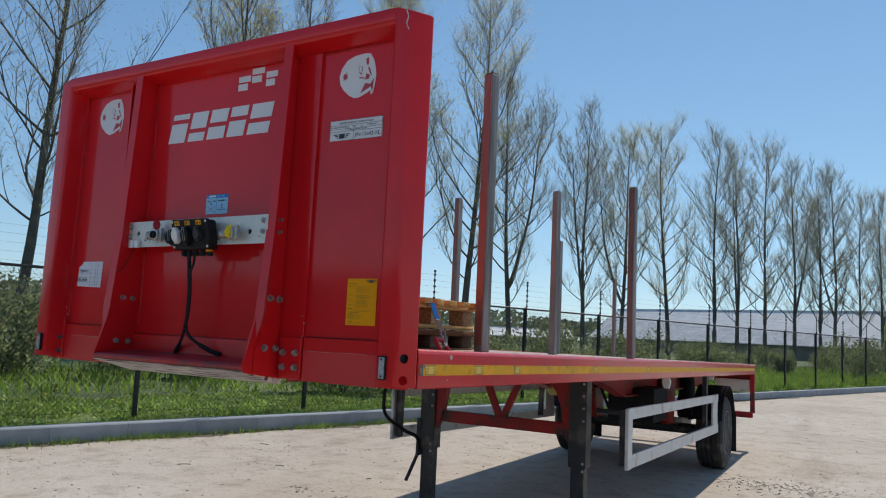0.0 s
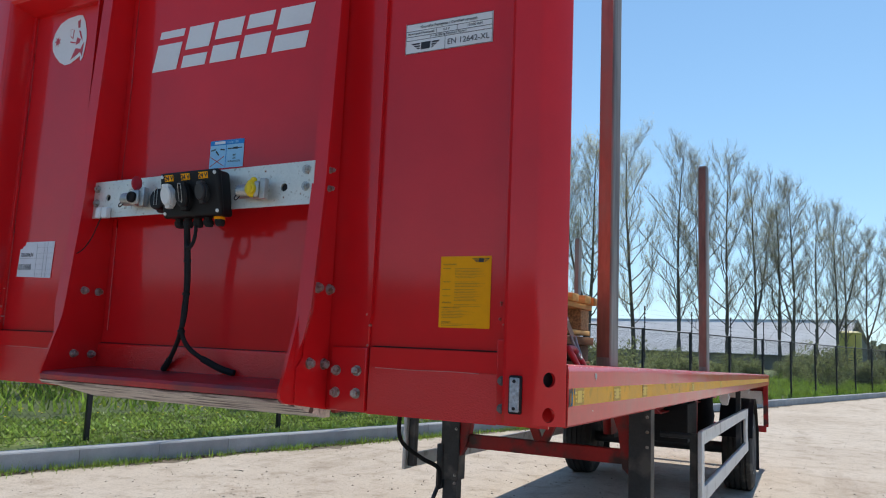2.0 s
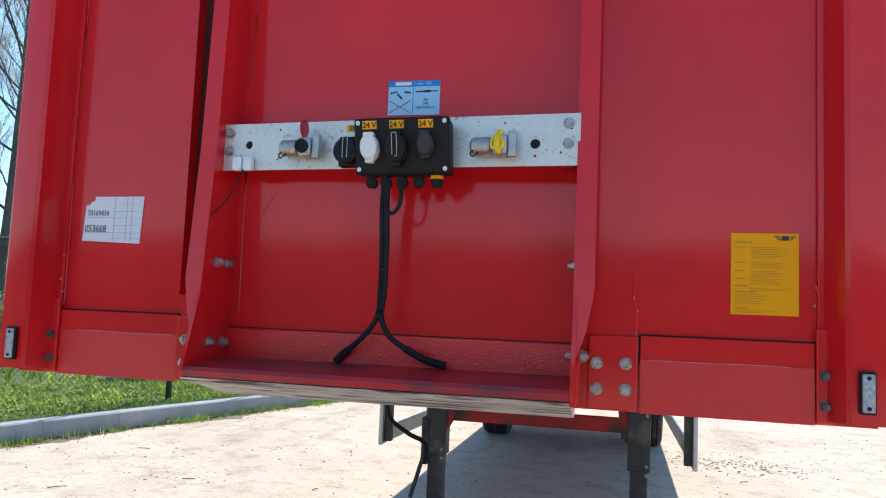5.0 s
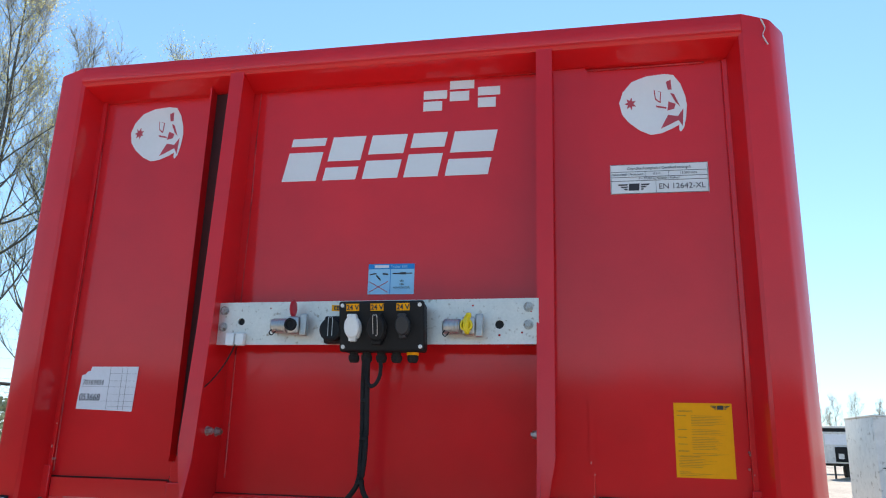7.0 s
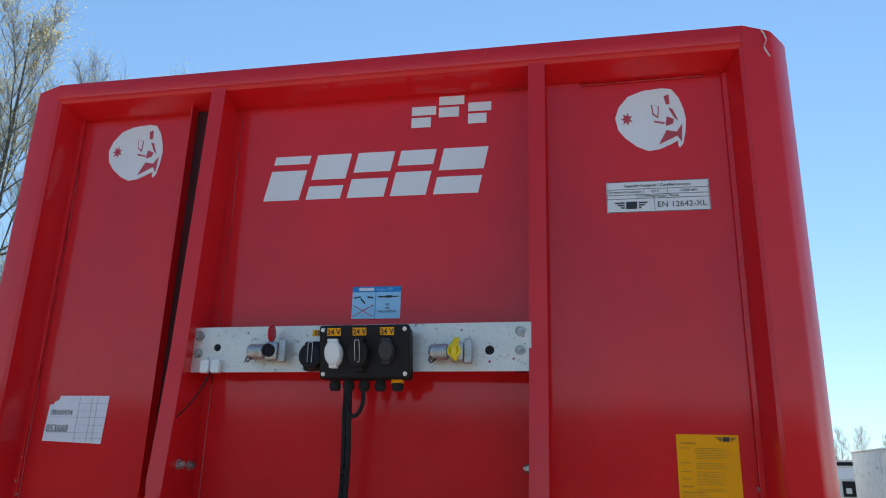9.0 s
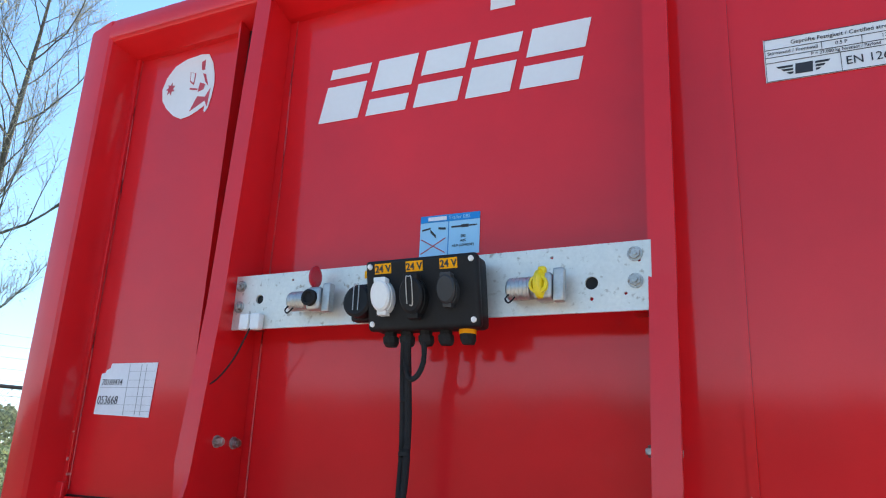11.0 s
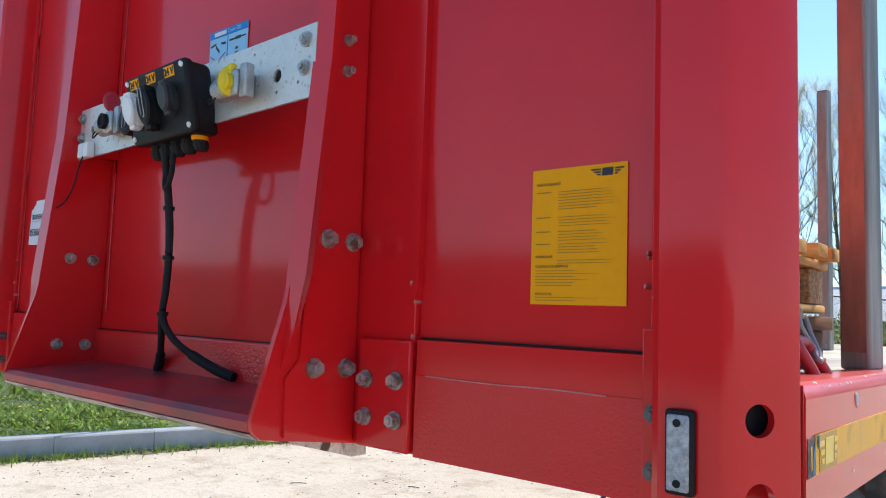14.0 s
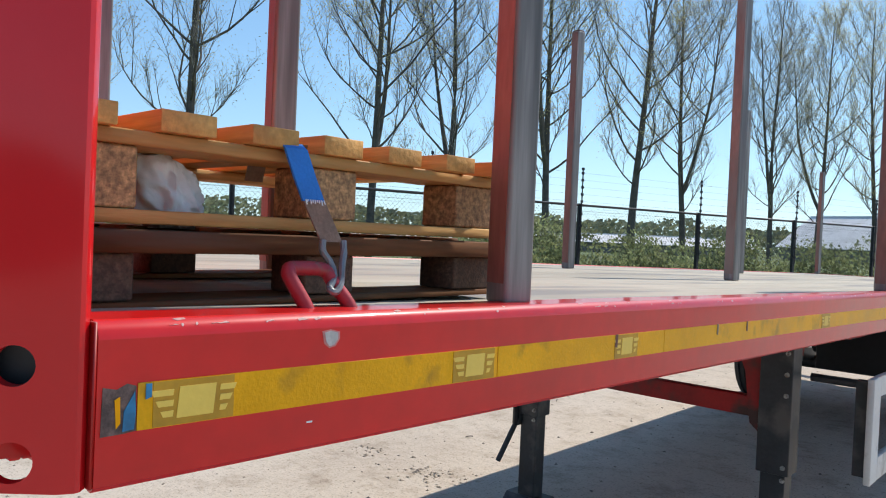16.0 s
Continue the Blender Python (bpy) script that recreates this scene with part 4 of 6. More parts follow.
# socket box
BX0, BX1, BY, BZ0, BZ1 = -2.916, -2.669, 2.385, 1.994, 2.130
jb = part("socket_box", boxed(BX0, BX1, BY + 0.006, PY - 0.0005, BZ0, BZ1, bevel=0.010, seg=3), BLACK, front, "black plastic junction box with sockets")
part("box_lid", boxed(BX0 - 0.002, BX1 + 0.002, BY, BY + 0.022, BZ0 - 0.002, BZ1 + 0.002, bevel=0.008, seg=3), BLACK, jb)
for x in (BX0 + 0.010, BX1 - 0.010):
    for z in (BZ0 + 0.011, BZ1 - 0.011):
        part("lid_screw", rodded((x, BY + 0.001, z), (x, BY - 0.003, z), 0.0062, 0.005, n=14), WHITE_PL, jb)


def socket(x, z, r, mat, stands, flap=True):
    b = bmesh.new()
    disc_profile(b, (x, BY, z), (0, -1, 0), [(0, r * 1.06), (stands * 0.6, r * 1.06), (stands * 0.62, r), (stands, r), (stands + 0.004, r * 0.85)], 28)
    for v in b.verts:
        v.co.x = x + (v.co.x - x) * 0.72
    so = part("socket", b, mat, jb)
    if flap:
        hb = boxed(x - r * 0.45, x + r * 0.45, BY - stands - 0.001, BY - 0.004, z + r * 0.80, z + r * 1.16, bevel=0.003)
        part("socket_hinge", hb, mat, jb)
        part("socket_catch", boxed(x - r * 0.35, x + r * 0.35, BY - stands * 0.9, BY - 0.004, z - r * 1.22, z - r * 0.9, bevel=0.002), mat, jb)
    return so


socket(-2.872, 2.056, 0.0310, WHITE_PL, 0.024)
socket(-2.801, 2.052, 0.036, BLACK, 0.026)
socket(-2.726, 2.060, 0.0275, GREY_PL, 0.022)
clip = sweep(bmesh.new(), [(-2.807, BY - 0.031, 2.035), (-2.807, BY - 0.032, 2.082), (-2.801, BY - 0.032, 2.086), (-2.795, BY - 0.032, 2.082), (-2.795, BY - 0.031, 2.035), (-2.801, BY - 0.031, 2.032)], 0.0012, 6)
part("spring_clip", clip, ALLOY, jb)
for x in (-2.875, -2.803, -2.727):
    tag = part("voltage_label", boxed(x - 0.019, x + 0.019, BY - 0.0012, BY + 0.0005, 2.1035, 2.1235), YELLOW_STICK, jb, "yellow label reading 24 V")
    part("lettering", lettering("24 V", x, BY - 0.0016, 2.1065, 0.0140, INK, align="CENTER", bold=0.0004), INK, tag)
# the separate socket beside the box
eb = part("brake_socket", boxed(-2.975, -2.912, 2.418, PY - 0.0005, 2.018, 2.098, bevel=0.006), BLACK, front, "black plastic brake socket with flap")
part("socket_cap", disc_profile(bmesh.new(), (-2.945, 2.418, 2.055), (0, -1, 0), [(0, 0.034), (0.025, 0.034), (0.030, 0.028)], 28), BLACK, eb)
part("spring_clip", sweep(bmesh.new(), [(-2.950, 2.386, 2.035), (-2.950, 2.385, 2.085), (-2.944, 2.385, 2.088), (-2.938, 2.385, 2.085), (-2.938, 2.386, 2.035)], 0.0012, 6), ALLOY, eb)
tag = part("brake_label", boxed(-2.964, -2.924, PY - 0.0015, PY - 0.0005, 2.117, 2.1345), YELLOW_STICK, plate, "yellow label reading EBS")
part("lettering", lettering("EBS", -2.944, PY - 0.0018, 2.1200, 0.0125, INK, align="CENTER", bold=0.0003), INK, tag)
for i, x in enumerate((-2.885, -2.846, -2.802, -2.757, -2.709)):
    b = bmesh.new()
    disc_profile(b, (x, 2.424, BZ0), (0, 0, -1), [(0, 0.013), (0.008, 0.013), (0.009, 0.0165), (0.020, 0.0165), (0.028, 0.012)], 10)
    part("cable_gland", b, RUBBER, jb, smooth=20)
part("gland_ring", rodded((-2.709, 2.424, BZ0 - 0.0005), (-2.709, 2.424, BZ0 - 0.009), 0.0175, n=16), YELLOW_STICK, jb)

# cable loom from the box to the floor pan, one short loop
loom = part("cable", sweep(bmesh.new(), [(-2.850, 2.446, 1.975), (-2.856, 2.462, 1.90), (-2.855, 2.472, 1.80), (-2.855, 2.472, 1.70), (-2.860, 2.470, 1.632), (-2.905, 2.497, 1.580), (-2.965, 2.532, 1.535), (-2.990, 2.543, 1.510)], 0.0074, 10), RUBBER, front, "black cable loom taped together")
part("cable", sweep(bmesh.new(), [(-2.840, 2.442, 1.975), (-2.842, 2.456, 1.90), (-2.841, 2.466, 1.80), (-2.842, 2.466, 1.70), (-2.846, 2.464, 1.632), (-2.828, 2.480, 1.585), (-2.785, 2.505, 1.550), (-2.735, 2.530, 1.523), (-2.690, 2.543, 1.512)], 0.0074, 10), RUBBER, front)
part("cable_sleeve", sweep(bmesh.new(), [(-2.790, 2.502, 1.553), (-2.738, 2.528, 1.525), (-2.690, 2.541, 1.512)], 0.0105, 10), RUBBER, loom)
part("cable_sleeve", sweep(bmesh.new(), [(-2.955, 2.527, 1.542), (-2.980, 2.539, 1.523), (-2.995, 2.543, 1.508)], 0.0105, 10), RUBBER, loom)
part("cable_loop", sweep(bmesh.new(), [(-2.802, 2.440, 1.972), (-2.800, 2.438, 1.935), (-2.810, 2.438, 1.908), (-2.826, 2.440, 1.898), (-2.840, 2.446, 1.912), (-2.846, 2.450, 1.940)], 0.0058, 8), RUBBER, front)
for z, x, y in ((1.755, -2.848, 2.469), (1.636, -2.853, 2.467), (1.86, -2.849, 2.464)):
    part("cable_tie", rodded((x, y, z - 0.004), (x, y, z + 0.004), 0.0122, n=14), BLACK, loom)
part("thin_wire", sweep(bmesh.new(), [(-3.256, 2.455, 2.020), (-3.268, 2.450, 1.985), (-3.292, 2.452, 1.945), (-3.320, 2.445, 1.905), (-3.331, 2.425, 1.885)], 0.002, 6), RUBBER, front)
for x in (-3.278, -3.246):
    part("white_clip", boxed(x - 0.014, x + 0.014, PY - 0.020, PY - 0.0005, 2.014, 2.052, bevel=0.004), WHITE_PL, plate, "small white plastic clip")


def coupling(x, z, mat, lifted):
    """An air coupling head: knurled pipe end, claw body with a rubber seal, and its coloured lever."""
    y = PY - 0.026
    b = bmesh.new()
    prof = [(0, 0.012), (0.004, 0.020)]
    for i in range(5):
        prof += [(0.008 + i * 0.008, 0.0222), (0.0135 + i * 0.008, 0.0222), (0.0145 + i * 0.008, 0.0214)]
    prof += [(0.050, 0.0215), (0.052, 0.017), (0.064, 0.017)]
    disc_profile(b, (x - 0.062, y, z), (1, 0, 0), prof, 22)
    head = part("air_coupling", b, ALLOY, front, "cast alloy air coupling")
    part("claw_body", boxed(x - 0.004, x + 0.032, y - 0.022, y + 0.0255, z - 0.026, z + 0.026, bevel=0.008, seg=3), ALLOY, head)
    part("claw_plate", boxed(x + 0.0325, x + 0.054, y - 0.014, y + 0.006, z - 0.030, z + 0.034, bevel=0.004), ALLOY, head)
    part("seal", disc_profile(bmesh.new(), (x + 0.010, y - 0.0225, z), (0, -1, 0), [(0, 0.018), (0.010, 0.018), (0.012, 0.013), (0.006, 0.010)], 22), RUBBER if lifted else mat, head)
    part("keeper_ring", sweep(bmesh.new(), [(x - 0.052, y - 0.016, z - 0.012), (x - 0.058, y - 0.02, z - 0.022), (x - 0.050, y - 0.022, z - 0.030), (x - 0.040, y - 0.016, z - 0.018)], 0.0018, 6), BLACK, head)
    lv = bmesh.new()                                   # a leaf-shaped cover that stands across the plate
    if lifted:
        disc_profile(lv, (x + 0.004, y - 0.008, z + 0.050), (1, -0.15, 0), [(0, 0.016), (0.002, 0.0195), (0.006, 0.0195), (0.008, 0.014)], 20)
        for v in lv.verts:
            v.co.z = z + 0.050 + (v.co.z - z - 0.050) * 1.25
        box(lv, x + 0.003, x + 0.013, y - 0.014, y + 0.002, z + 0.020, z + 0.040, bevel=0.003)
    else:
        disc_profile(lv, (x + 0.006, y - 0.020, z + 0.002), (1, -0.3, 0), [(0, 0.016), (0.003, 0.0205), (0.010, 0.0205), (0.014, 0.014), (0.015, 0.006)], 24)
        for v in lv.verts:
            v.co.z = z + 0.002 + (v.co.z - z - 0.002) * 1.35
        box(lv, x + 0.006, x + 0.022, y - 0.026, y - 0.010, z + 0.020, z + 0.036, bevel=0.005)
    part("lever", lv, mat, head, "red plastic dust cover" if lifted else "yellow plastic dust cover")


coupling(-3.080, 2.070, RED_PL, True)
coupling(-2.559, 2.064, YELLOW_PL, False)

# the plate and all on it stand slightly askew, nearer the wall towards the far side
askew = Matrix.Identity(4)
askew[1][0], askew[1][3] = -0.0413, -0.0413 * 2.64
for o in [jb, *jb.children_recursive]:                 # the box leans forward at its top
    lean = Matrix.Identity(4)
    lean[1][2], lean[1][3] = -0.22, 0.22 * 2.062
    o.data.transform(lean)
for ob in [plate, jb, eb] + [o for o in front.children if o.name.startswith("air_coupling")]:
    for o in [ob, *ob.children_recursive]:
        o.data.transform(askew)

# ---- stickers, papers and painted marks on the front wall ----
SY = 2.5633


def flat(name, outline, mat, y, parent, label="", thick=0.0008):
    return part(name, prismed(outline, "y", y - thick, y), mat, parent, label, smooth=0)


def slab(name, x0, x1, z0, z1, mat, y, parent, label="", thick=0.0008):
    return flat(name, [(x0, z0), (x1, z0), (x1, z1), (x0, z1)], mat, y, parent, label, thick)


def winged_mark(x, y, z, w, h, mat, parent, axis="y"):
    """A plain winged emblem: a block between two sets of three bars."""
    shapes = [[(x - 0.17 * w, z), (x + 0.19 * w, z), (x + 0.21 * w, z + h), (x - 0.15 * w, z + h)]]
    for i in range(3):
        zz = z + h * (0.08 + 0.33 * i)
        a = 0.30 + 0.10 * i
        shapes.append([(x - a * w, zz), (x - 0.21 * w, zz), (x - 0.20 * w, zz + h * 0.2), (x - (a + 0.05) * w, zz + h * 0.2)])
        shapes.append([(x + 0.25 * w, zz), (x + (a + 0.02) * w, zz), (x + (a + 0.06) * w, zz + h * 0.2), (x + 0.26 * w, zz + h * 0.2)])
    b = bmesh.new()
    for o in shapes:
        prism(b, o, "y", y - 0.0006, y)
    return part("emblem", b, mat, parent, smooth=0)


def slanted(b, x0, x1, z0, z1, y, lean=0.2):
    prism(b, [(x0, z0), (x1, z0), (x1 + lean * (z1 - z0), z1), (x0 + lean * (z1 - z0), z1)], "y", y - 0.0008, y)


# large white name: plain slanted blocks, each split by one slot
for x0, w, slot in ((-3.203, 0.118, 0.100), (-3.062, 0.112, 0.044), (-2.928, 0.118, 0.062), (-2.790, 0.112, 0.078), (-2.655, 0.138, 0.056)):
    b = bmesh.new()
    z0, z1 = 2.568, 2.718
    slanted(b, x0, x0 + w, z0, z0 + slot, SY)
    slanted(b, x0 + 0.2 * (slot + 0.022), x0 + w + 0.2 * (slot + 0.022), z0 + slot + 0.022, z1, SY)
    part("name_shape", b, WHITE_STICK, front, "white adhesive shape on red paint", smooth=0)
for x0, z0, w in ((-2.732, 2.794, 0.078), (-2.645, 2.825, 0.080), (-2.552, 2.798, 0.072)):
    b = bmesh.new()
    slanted(b, x0, x0 + w, z0 + 0.042, z0 + 0.072, SY, 0.0)
    slanted(b, x0, x0 + w * 0.8, z0, z0 + 0.034, SY, 0.0)
    part("name_shape", b, WHITE_STICK, front, smooth=0)

# rounded emblems: a white field with plain red shapes
for cx, cz in ((-2.008, 2.775), (-3.682, 2.763)):
    def E(pts):
        return [(cx + (a - 292) * 0.00079, cz - (b - 443) * 0.00079) for a, b in pts]
    disc = flat("emblem_field", E([(165, 430), (180, 385), (215, 342), (270, 321), (340, 315), (375, 321), (400, 360), (415, 410), (420, 450), (415, 500), (405, 545), (392, 562), (386, 553), (388, 533), (360, 548), (320, 565), (280, 570), (240, 550), (200, 515), (175, 480)]), WHITE_STICK, SY, front, "white rounded emblem with small red shapes")
    y2 = SY - 0.0012
    for k, pts in enumerate(([(318, 547), (348, 490), (384, 498), (406, 466), (400, 540), (386, 514)], [(346, 472), (352, 434), (378, 446), (372, 466)], [(360, 398), (374, 404), (394, 456), (378, 438)], [(346, 350), (364, 342), (366, 384), (352, 384)], [(298, 382), (326, 392), (322, 440), (302, 424)], [(302, 384), (322, 393), (319, 432), (305, 419)], [(304, 448), (344, 458), (342, 464), (306, 456)])):
        flat("emblem_shape", E(pts), WHITE_STICK if k == 5 else INK_RED, y2 - 0.0008 * (k == 5), disc)
    st = []
    for i in range(14):
        a, r = radians(i * 360 / 14), 23 if i % 2 else 11
        st.append((208 + r * math.cos(a), 436 + r * 1.2 * math.sin(a)))
    flat("emblem_shape", E(st), INK_RED, y2, disc)

# strength certificate
cert = slab("certificate", -2.142, -1.858, 2.487, 2.581, WHITE_STICK, SY, front, "white strength certificate sticker with black print")
y2 = SY - 0.0010
for z in (2.5805, 2.5575, 2.5405, 2.5285, 2.4885):
    slab("rule_line", -2.140, -1.860, z - 0.0012, z, INK, y2, cert)
for x in (-2.1405, -2.040, -1.972, -1.8605):
    lo, hi = (2.5405, 2.557) if x in (-2.040, -1.972) else (2.488, 2.580)
    slab("rule_line", x, x + 0.001, lo, hi, INK, y2 - 0.0001, cert)
slab("rule_line", -2.010, -2.009, 2.488, 2.5285, INK, y2 - 0.0001, cert)
for text, x, z, h, al in (("Geprüfte Festigkeit / Certified strength", -2.0, 2.5635, 0.0085, "CENTER"), ("Stirnwand / Frontwall", -2.136, 2.5455, 0.0075, "LEFT"), ("0.5 P", -2.006, 2.5455, 0.0075, "CENTER"),
                          ("13.500 daN", -1.915, 2.5455, 0.0075, "CENTER"), ("P = 27.000 kg Nutzlast / Payload", -2.0, 2.5315, 0.0065, "CENTER"), ("EN 12642-XL", -1.935, 2.500, 0.0175, "CENTER")):
    part("lettering", lettering(text, x, y2 - 0.0008, z, h, INK, align=al, depth=0.0003), INK, cert)
winged_mark(-2.075, y2 - 0.0004, 2.497, 0.085, 0.022, INK, cert)

# yellow maintenance sheet: headings, then lines of small print
mt = slab("maintenance_sheet", -1.9920, -1.8390, 1.6755, 1.8735, YELLOW_STICK, SY, front, "yellow maintenance instruction sticker with small print")
for text, x, z, h in (("MAINTENANCE", -1.9840, 1.8490, 0.0042), ("REMARQUE", -1.9840, 1.7430, 0.0040), ("COUPLES DE SERRAGE", -1.9840, 1.7290, 0.0040), ("ATTENTION:", -1.9840, 1.6890, 0.0036)):
    part("lettering", lettering(text, x, y2 - 0.0006, z, h, INK_BROWN, depth=0.0003), INK_BROWN, mt)
winged_mark(-1.8700, y2, 1.8565, 0.047, 0.011, INK, mt)
rb = random.Random(5)
b = bmesh.new()
for grp, lines in ((1.8385, 7), (1.8015, 4), (1.7805, 4), (1.7625, 4), (1.7390, 2), (1.7240, 6), (1.6855, 2)):
    for i in range(lines):
        z = grp - i * 0.0042
        x0 = -1.9840 if grp < 1.7325 else -1.9470
        prism(b, [(x0, z), (x0 + rb.uniform(0.06, 0.098 if grp > 1.7325 else 0.12), z), (x0 + 0.06, z + 0.0008), (x0, z + 0.0008)], "y", y2 - 0.0004, y2)
        if i == 0 and grp > 1.7525:
            prism(b, [(-1.9840, z), (-1.9600, z), (-1.9600, z + 0.0014), (-1.9840, z + 0.0014)], "y", y2 - 0.0004, y2)
part("small_print", b, INK_BROWN, mt, smooth=0)

# blue brake sticker
bl = slab("brake_sticker", -2.888, -2.741, 2.187, 2.283, BLUE_PALE, SY, front, "blue brake system sticker with small pictures")
slab("sticker_band", -2.888, -2.741, 2.2665, 2.283, BLUE_STICK, y2, bl)
slab("brand_bar", -2.868, -2.822, 2.270, 2.279, WHITE_STICK, y2 - 0.001, bl)
part("lettering", lettering("Trailer EBS", -2.817, y2 - 0.0016, 2.2705, 0.0085, BLUE_PALE, depth=0.0003), BLUE_PALE, bl)
slab("sticker_divider", -2.8175, -2.8160, 2.188, 2.266, BLUE_STICK, y2, bl)
b = bmesh.new()
for x0, z0, x1, z1, t in ((-2.883, 2.247, -2.862, 2.255, 0.004), (-2.862, 2.243, -2.848, 2.236, 0.007), (-2.842, 2.249, -2.824, 2.252, 0.005), (-2.810, 2.250, -2.786, 2.254, 0.004), (-2.786, 2.249, -2.768, 2.256, 0.007), (-2.768, 2.251, -2.748, 2.254, 0.003)):
    prism(b, [(x0, z0), (x1, z1 - t), (x1, z1), (x0, z0 + t)], "y", y2 - 0.0008, y2)
part("plug_picture", b, INK, bl, smooth=0)
b = bmesh.new()
for z0, z1 in ((2.192, 2.226), (2.226, 2.192)):
    prism(b, [(-2.884, z0), (-2.884, z0 + 0.0025), (-2.824, z1 + 0.0025), (-2.824, z1)], "y", y2 - (0.0008 if z0 < z1 else 0.0012), y2)
part("red_cross_lines", b, INK_RED, bl, smooth=0)
for text, z in (("EBS", 2.226), ("ABS", 2.2155), ("ALB (LSV/CDF)", 2.205)):
    part("lettering", lettering(text, -2.780, y2 - 0.0008, z, 0.006, INK, align="CENTER", depth=0.0003), INK, bl)

# handwritten paper slip
pb = prismed([(-3.838, 1.823), (-3.640, 1.817), (-3.634, 1.958), (-3.800, 1.957), (-3.803, 1.944), (-3.815, 1.940), (-3.819, 1.932), (-3.832, 1.930)], "y", SY - 0.0010, SY)
slip = part("paper_slip", pb, PAPER, front, "torn white paper slip with handwritten numbers", smooth=0)
for x in (-3.732, -3.690, -3.672):
    slab("form_line", x, x + 0.0008, 1.822, 1.954, INK_GREY, y2, slip)
for i, z in enumerate((1.935, 1.912, 1.893, 1.870, 1.848, 1.832)):
    slab("form_line", -3.830 if i in (2, 4) else -3.732, -3.640, z, z + 0.0008, INK_GREY, y2 - 0.0003, slip)
part("handwriting", lettering("70169434", -3.826, y2 - 0.0008, 1.899, 0.017, INK, shear=0.15, wide=0.80, depth=0.0003), INK, slip)
part("handwriting", lettering("053668", -3.832, y2 - 0.0008, 1.850, 0.022, INK, shear=0.1, wide=0.82, depth=0.0003), INK, slip)

# marks on the side tape and rail
def side_shape(name, outline, mat, parent, x=-1.6160, label="", thick=0.0007):
    """A flat shape on the trailer's near side; outline in (y, z)."""
    return part(name, drop(prismed(outline, "x", x, x + thick)), mat, parent, label, smooth=0)


rail_r = [o for o in trailer.children if o.name.startswith("side_rail")][0]
for y0, w in ((2.615, 0.088), (3.050, 0.092), (3.50, 0.088), (4.8, 0.088), (6.2, 0.088)):
    side_shape("tape_patch", [(y0, 1.4868), (y0 + w, 1.4868), (y0 + w, 1.5308), (y0, 1.5308)], TAPE_DARK, rail_r)
    b = bmesh.new()
    c = y0 + w / 2
    prism(b, [(c - 0.020, 1.4933), (c + 0.020, 1.4933), (c + 0.023, 1.5243), (c - 0.017, 1.5243)], "x", -1.6152, -1.6146)
    for i in range(3):
        z = 1.4953 + i * 0.0105
        a = 0.034 + 0.005 * i
        prism(b, [(c - a, z), (c - 0.024, z), (c - 0.023, z + 0.006), (c - a - 0.003, z + 0.006)], "x", -1.6152, -1.6146)
        prism(b, [(c + 0.027, z), (c + a, z), (c + a + 0.003, z + 0.006), (c + 0.028, z + 0.006)], "x", -1.6152, -1.6146)
    part("emblem", drop(b), TAPE_LOGO, rail_r, smooth=0)
side_shape("torn_tape", [(2.566, 1.4843), (2.588, 1.4850), (2.5995, 1.4862), (2.5985, 1.5290), (2.590, 1.5318), (2.580, 1.5270), (2.567, 1.5300)], TORN, rail_r, -1.6172, "dark torn end of the tape")
side_shape("blue_mark", [(2.586, 1.4870), (2.597, 1.4880), (2.5985, 1.5020), (2.597, 1.5240), (2.592, 1.5150), (2.587, 1.5060)], BLUE_FLECK, rail_r, -1.6164)
side_shape("blue_mark", [(2.607, 1.5153), (2.613, 1.5173), (2.613, 1.5303), (2.607, 1.5303)], BLUE_FLECK, rail_r, -1.6150)
side_shape("torn_tape", [(2.580, 1.4903), (2.584, 1.4953), (2.583, 1.5203), (2.578, 1.5173)], YELLOW_STICK, rail_r, -1.6164)
side_shape("paint_chip", [(2.818, 1.5700), (2.830, 1.5720), (2.844, 1.5690), (2.844, 1.5600), (2.838, 1.5520), (2.829, 1.5500), (2.821, 1.5560)], RED_SCUFF, rail_r, -1.6172, "chipped bare spot", 0.0010)
side_shape("paint_chip", [(2.821, 1.5685), (2.830, 1.5705), (2.841, 1.5678), (2.841, 1.5605), (2.836, 1.5540), (2.829, 1.5522), (2.824, 1.5570)], PRIMER, rail_r, -1.6164, "", 0.0008)
side_shape("paint_chip", [(2.80, 1.4653), (2.808, 1.4653), (2.808, 1.4673), (2.80, 1.4673)], WHITE_STICK, rail_r, -1.6170)
def edge_flake(y, ln, lo, hi, seed):
    """A thin pale flake where the paint has come off the rail's rounded edge, lying on one of its facets."""
    r = random.Random(seed)
    a0, a1 = Vector((-1.6185, 0, 1.582)), Vector((-1.623, 0, 1.588))
    if seed % 3 == 0:
        a0, a1 = Vector((-1.623, 0, 1.588)), Vector((-1.632, 0, 1.5915))
    out = Vector((a1.z - a0.z, 0, a0.x - a1.x)).normalized()
    pts = [(0, 0.5), (0.25, lo), (0.6, lo + r.uniform(0, 0.2)), (1.0, 0.45), (0.75, hi), (0.3, hi - r.uniform(0, 0.2))]
    b = bmesh.new()
    rings = [[b.verts.new(a0.lerp(a1, v) + Vector((0, y + u * ln, 0)) + out * h) for u, v in pts] for h in (-0.0004, 0.0005)]
    b.faces.new(rings[1])
    for i in range(6):
        b.faces.new((rings[0][i], rings[0][(i + 1) % 6], rings[1][(i + 1) % 6], rings[1][i]))
    bmesh.ops.recalc_face_normals(b, faces=b.faces)
    part("paint_chip", drop(b), CHIPPED, rail_r, smooth=0)


